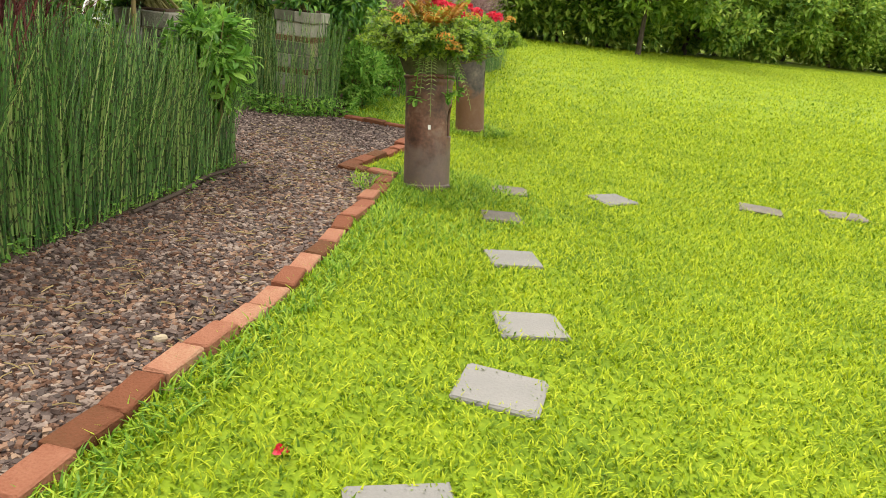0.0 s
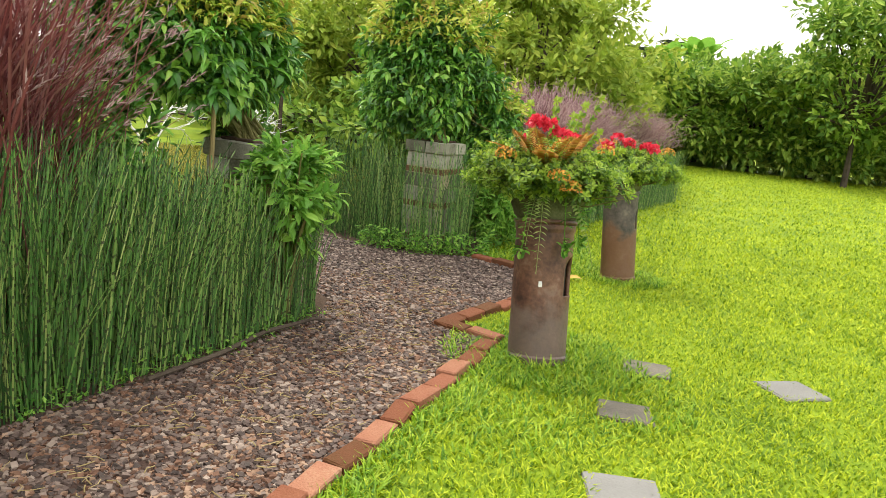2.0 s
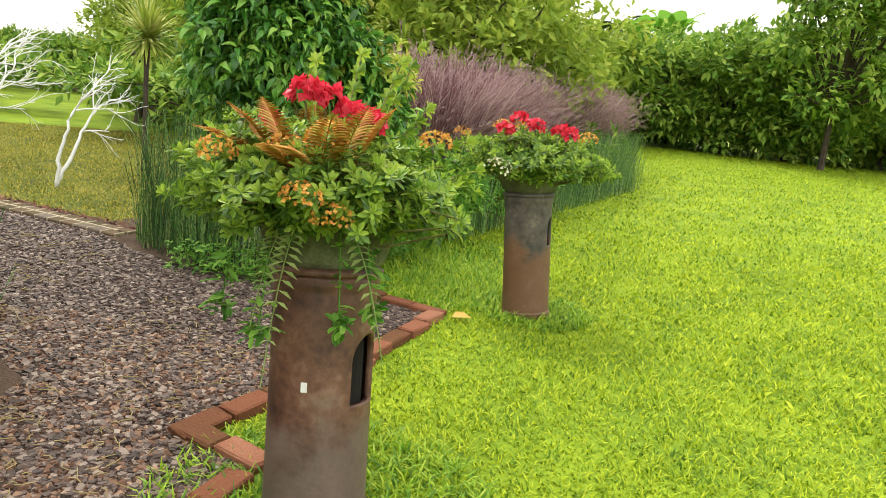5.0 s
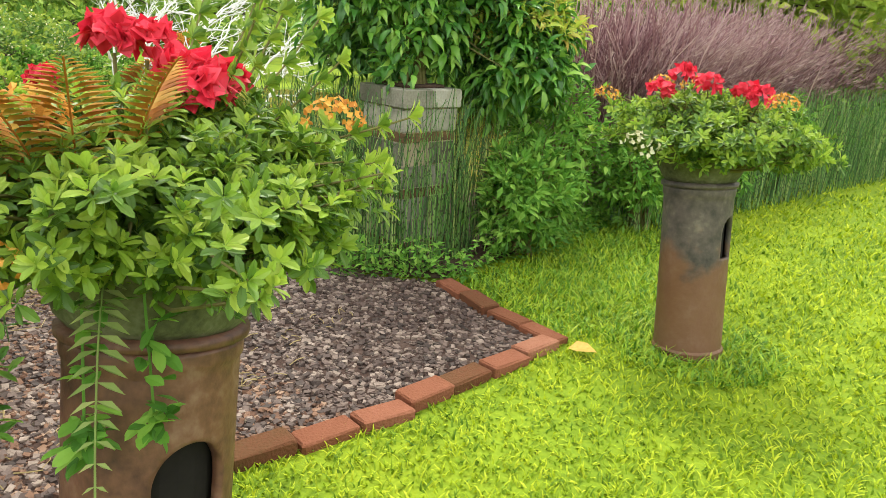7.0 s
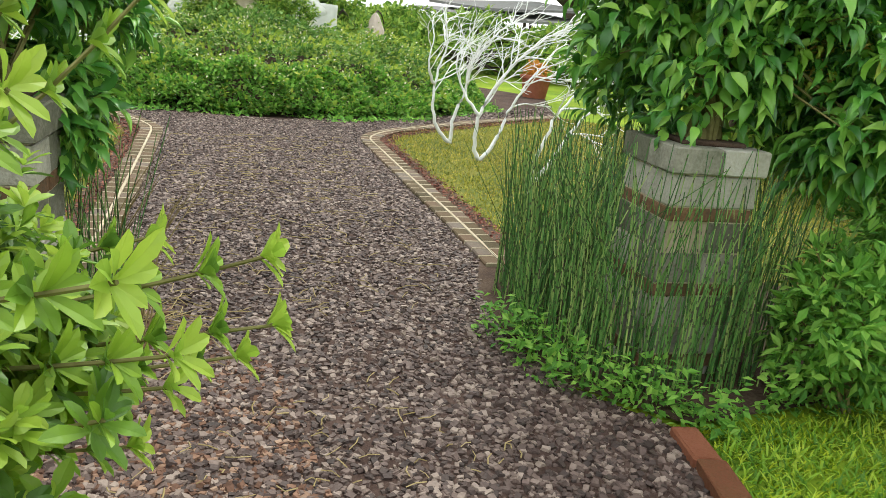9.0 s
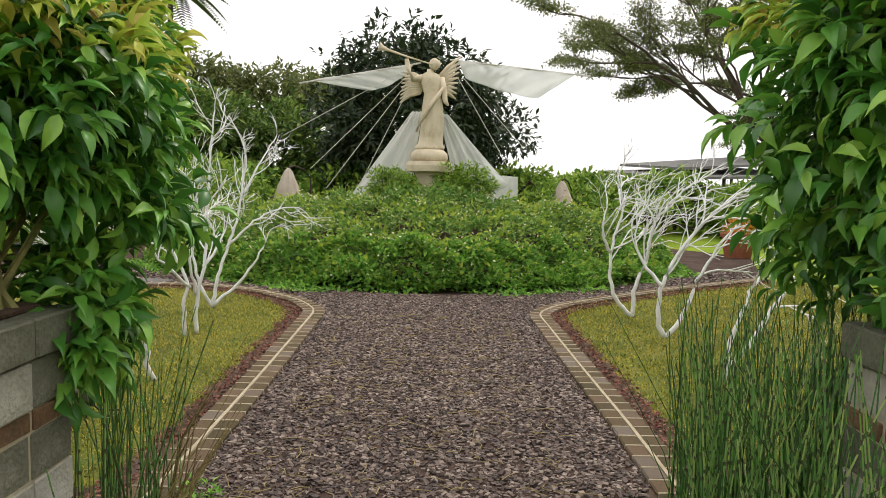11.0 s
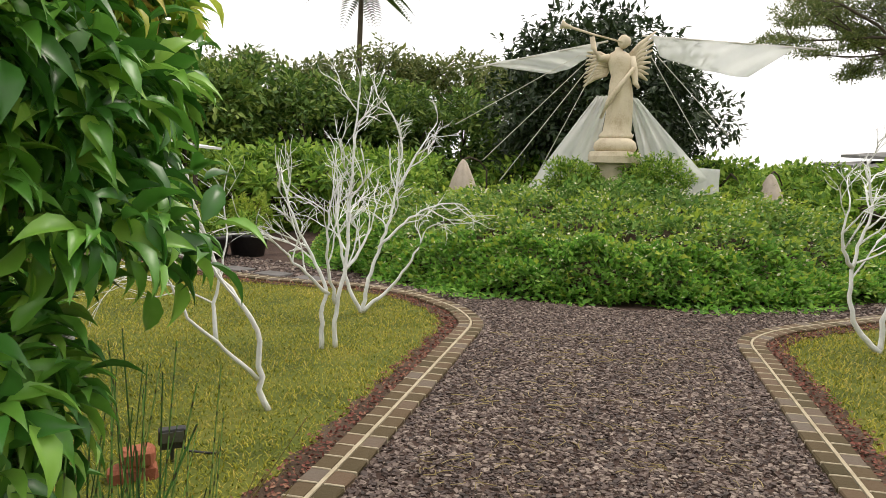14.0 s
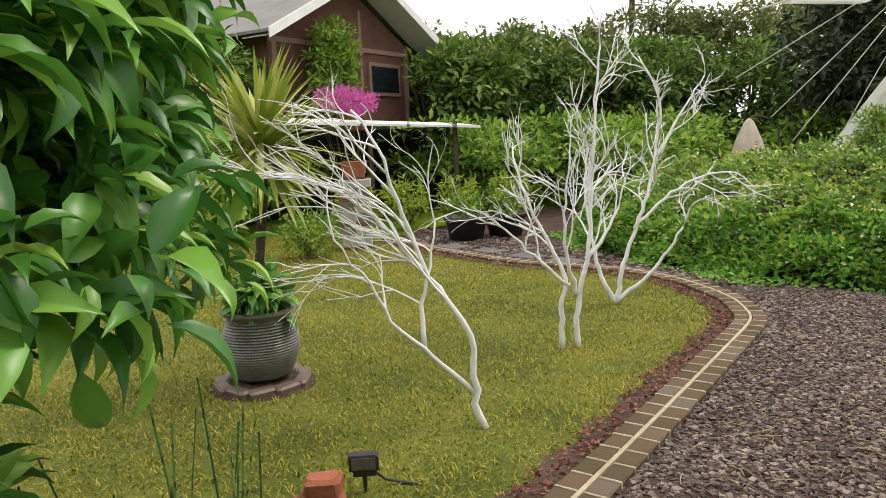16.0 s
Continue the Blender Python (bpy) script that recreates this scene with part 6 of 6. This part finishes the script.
# ---- brick border of the gravel path ----
def brick_row(name, lines, length, width, height, mat, label, z=-0.02, kind="structure", jitter=1.0, offset=0.0):
    t = thing(name, label, "border", kind=kind)
    shared = [to_mesh("brick", (lambda g: g[0] + 0.0015 * rng.normal(size=g[0].shape))(box(length - 0.006, width, height, 0.007)), box(length, width, height, 0.007)[1], mat) for _ in range(4)]
    for line in lines:
        P = smooth_line(line, length)
        if len(P) < 2:
            continue
        H = heading(P)
        for k in range(len(P)):
            a = radians(H[k])
            x, y = P[k, 0] - math.sin(a) * offset, P[k, 1] + math.cos(a) * offset
            ob = new("brick", shared[int(rng.integers(4))])
            ob.parent = t
            ob.matrix_local = pose(x + 0.004 * jitter * rng.normal(), y + 0.004 * jitter * rng.normal(), z + 0.004 * jitter * rng.normal(), jitter * 1.5 * rng.normal(), jitter * 1.2 * rng.normal(), H[k] + 2.0 * jitter * rng.normal())
    return t


rng = np.random.default_rng(201)
brick_row("brick_border", [BORDER, JOG, BORDER2, BORDER3], 0.235, 0.11, 0.066, M_BRICK, "single row of red and buff bricks between lawn and gravel", jitter=1.5)


def kerb(name, line, label, side):
    """Two rows of mossy bricks along a cream mortar line, with mortar in the cross joints."""
    brick_row(name, [line], 0.155, 0.105, 0.07, M_KERB, label, z=-0.032, jitter=0.25, offset=0.062)
    brick_row(name, [line], 0.155, 0.105, 0.07, M_KERB, label, z=-0.032, jitter=0.25, offset=-0.062)
    P = smooth_line(line, 0.05)
    H = np.radians(heading(P))
    nrm = np.stack([-np.sin(H), np.cos(H)], 1)
    n = len(P)
    V = np.concatenate([np.c_[P + nrm * o, np.full(n, z)] for o, z in ((0.013, 0.0), (0.010, 0.042), (-0.010, 0.042), (-0.013, 0.0))])
    i = np.arange(n - 1)
    Q = np.concatenate([np.stack([k * n + i, k * n + i + 1, (k + 1) * n + i + 1, (k + 1) * n + i], 1) for k in range(3)])
    geos = [(V, Q)]
    C = smooth_line(line, 0.155)
    HC = heading(C)
    for k in range(len(C)):
        a = radians(HC[k])
        for sg in (1, -1):
            geos.append(move(box(0.013, 0.10, 0.0350, 0.003), C[k, 0] - math.cos(a) * 0.0775 - math.sin(a) * 0.064 * sg, C[k, 1] - math.sin(a) * 0.0775 + math.cos(a) * 0.064 * sg, 0.006, 0, 0, HC[k]))
    solo("mortar_joints", join(*geos), M_MORTAR, "cream mortar lines between the kerb bricks", "mortar", "structure")
    m = 2600
    k = rng.integers(0, n, m)
    off = side * (0.13 + 0.16 * rng.random(m) ** 1.4)
    L3 = np.c_[P[k] + nrm[k] * off[:, None] + 0.02 * rng.normal(size=(m, 2)), 0.012 + 0.02 * rng.random(m)]
    solo("leaf_litter", scatter(*LEAF2, L3, unit(m) * [1, 1, 0.3], np.tile([0, 0, 1.0], (m, 1)) + 0.5 * rng.normal(size=(m, 3)), 0.03, 0.018), M_LITTER, "reddish dead leaf litter along the kerb", "litter", "stuff")
    strip = np.concatenate([P + nrm * 0.05 * side, (P + nrm * side * (0.27 + 0.03 * np.sin(np.arange(n) * 0.7))[:, None])[::-1]])
    q = np.array([(i, i + 1, 2 * n - 2 - i, 2 * n - 1 - i) for i in range(n - 1)])
    solo("soil_strip", (np.c_[strip, np.full(2 * n, 0.012)], q), M_SOIL, "bare soil strip between kerb and turf", "soil", "structure")


kerb("brick_kerb", KERB_L, "mossy brick kerb with cream joints edging the lawn", 1)
kerb("brick_kerb", KERB_R, "mossy brick kerb with cream joints edging the path", -1)

# ---- gravel and turf ----
NEAR = BORDER + JOG + BORDER2 + BORDER3 + BED_RIGHT[1:4] + [(-2.75, 9.22), (-3.1, 9.40), (-4.5, 9.7), (-4.5, 7.4)] + [(-3.43, 7.15)] + BED_LEFT[::-1][4:]
rng = np.random.default_rng(301)
gravel(NEAR, 3000, 0.025, "gravel_stones")
gravel(BORDER + JOG + BORDER2[:3] + [(-1.8, 7.6)] + BED_LEFT[::-1][4:], 1900, 0.022, "gravel_stones", mat=M_EARTHSTONE)
gravel([(-4.5, 7.4), (-4.5, 9.7)] + KERB_R[4:10] + [(-9.2, 11.5), (-8.6, 9.8), (-9.2, 8.2)] + KERB_L[3:9][::-1], 3000, 0.025, "gravel_stones")
gravel(KERB_R[9:] + [(-11, 16), (-9.2, 11.5)], 500, 0.045, "gravel_stones")
gravel(KERB_L[8:] + [(-13.2, 3.2), (-11.5, 5.8), (-9.2, 8.3)], 500, 0.045, "gravel_stones")
pav = [square((x, y), 0.11) for x, y, *_ in stones]
grass(LAWN_BIG, 4500, 0.046, 0.0085, M_BLADE, "lawn_grass", "bright green broad-bladed lawn grass", pav, (5.5, 15.0))
grass([(3.5, 6.0), (8.0, 3.0), (15.0, 12.0), (30.0, 37.0), (3, 33), (0.6, 19), (-0.6, 11)], 230, 0.07, 0.02, M_BLADE, "far_lawn_grass", "bright green lawn grass further off")
for c, r in ((P1, 0.62), (P2, 0.42)):
    ring = [(c[0] + 0.03 + r * math.cos(k * 0.5236), c[1] + r * math.sin(k * 0.5236)) for k in range(12)]
    grass(ring, 2600, 0.085, 0.010, M_BLADEG, "long_grass", "longer green grass round a pillar's foot", [square(c, 0.13)])
edge = [(x + 0.05, y) for x, y in BORDER[2:]] + [(x + 0.24, y) for x, y in BORDER[2:][::-1]]
grass(edge, 3000, 0.08, 0.010, M_BLADEG, "long_grass", "longer grass leaning on the brick border", pav)
grass([(-0.75, 9.0), (-0.41, 8.76), (0.05, 8.62), (0.35, 9.0), (0.3, 10.2), (0.1, 11.0), (-0.6, 11.0), (-0.55, 9.8)], 2200, 0.085, 0.010, M_BLADEG, "long_grass", "lush green grass between bed and lawn")
grass([(-0.2, 4.6), (0.3, 5.0), (0.95, 5.6), (0.9, 6.3), (0.3, 6.2), (-0.25, 5.6)], 1100, 0.075, 0.010, M_BLADEG, "long_grass", "lush green grass round the stepping stones", pav)
grass(LAWN_L, 2900, 0.044, 0.007, M_BLADE2, "garden_turf", "olive green worn garden turf")
grass(LAWN_R, 2000, 0.050, 0.008, M_BLADE2, "garden_turf", "green garden turf under white trees")


# ---- dry straw, reeds and sticks on the gravel ----
def straw(poly, n, length, name, label, seed):
    global rng
    rng = np.random.default_rng(seed)
    geos = []
    for x, y in in_poly(poly, n):
        a, l = rng.random() * 6.283, length * (0.4 + 0.9 * rng.random())
        b = a + 0.7 * rng.normal()
        p0 = np.array([x, y, 0.022])
        p1 = p0 + [math.cos(a) * l / 2, math.sin(a) * l / 2, 0.012 * rng.random()]
        p2 = p1 + [math.cos(b) * l / 2, math.sin(b) * l / 2, 0.0]
        geos.append(tube([p0, p1, p2], 0.0016 + 0.0012 * rng.random(), 4))
    return solo(name, join(*geos), M_DRYREED, label, "straw", "stuff")


straw([(-1.8, 3.0), (-0.9, 2.8), (-0.3, 6.3), (-0.9, 8.3), (-1.6, 8.0), (-1.3, 6.3)], 420, 0.07, "dry_straw", "scattered bits of dry straw on the gravel", 401)
straw([(-2.2, 7.2), (-7.5, 8.2), (-7.2, 10.1), (-2.2, 8.7)], 520, 0.11, "dry_straw", "dry stalks scattered over the gravel", 402)
straw([(-1.9, 7.05), (-3.2, 7.3), (-3.1, 7.5), (-1.9, 7.35)], 70, 0.20, "dry_straw", "dry fallen reeds beside the pier", 403)
rng = np.random.default_rng(404)
for k in range(34):
    x, y = -2.0 - 0.9 * rng.random(), 7.02 + 0.12 * rng.random()
    h = 0.35 + 0.5 * rng.random()
    a = 0.8 + 1.2 * rng.random()
    solo("dry_reed", tube([(x, y, 0), (x + 0.1 * math.cos(a) * h, y + 0.1 * h, h * 0.6), (x + 0.5 * math.cos(a) * h, y + 0.35 * math.sin(a) * h, h)], [0.0035, 0.003, 0.0015], 4), M_DRYREED, "bent yellow dry reed beside a pier", "reed", group="dry reeds")
solo("edging_branch", tube([(-1.62, 4.9, 0.03), (-1.50, 5.35, 0.035), (-1.44, 5.75, 0.05), (-1.30, 6.12, 0.05), (-1.22, 6.22, 0.03)], [0.012, 0.014, 0.013, 0.011, 0.006], 7), M_BARK, "thin crooked branch lying along the bed", "branch")
solo("bamboo_stake", tube([(-2.03, 6.08, 0), (-2.02, 6.09, 0.65), (-2.017, 6.094, 1.28)], 0.015, 8), M_DRYREED, "pale bamboo stake among the horsetails", "stake")
solo("pale_stone", rock((0.05, 0.036, 0.036)), M_MORTAR, "pale rounded stone beside the brick border", "stone", at=(-0.98, 3.42, 0.01), turn=(0, 0, 30))
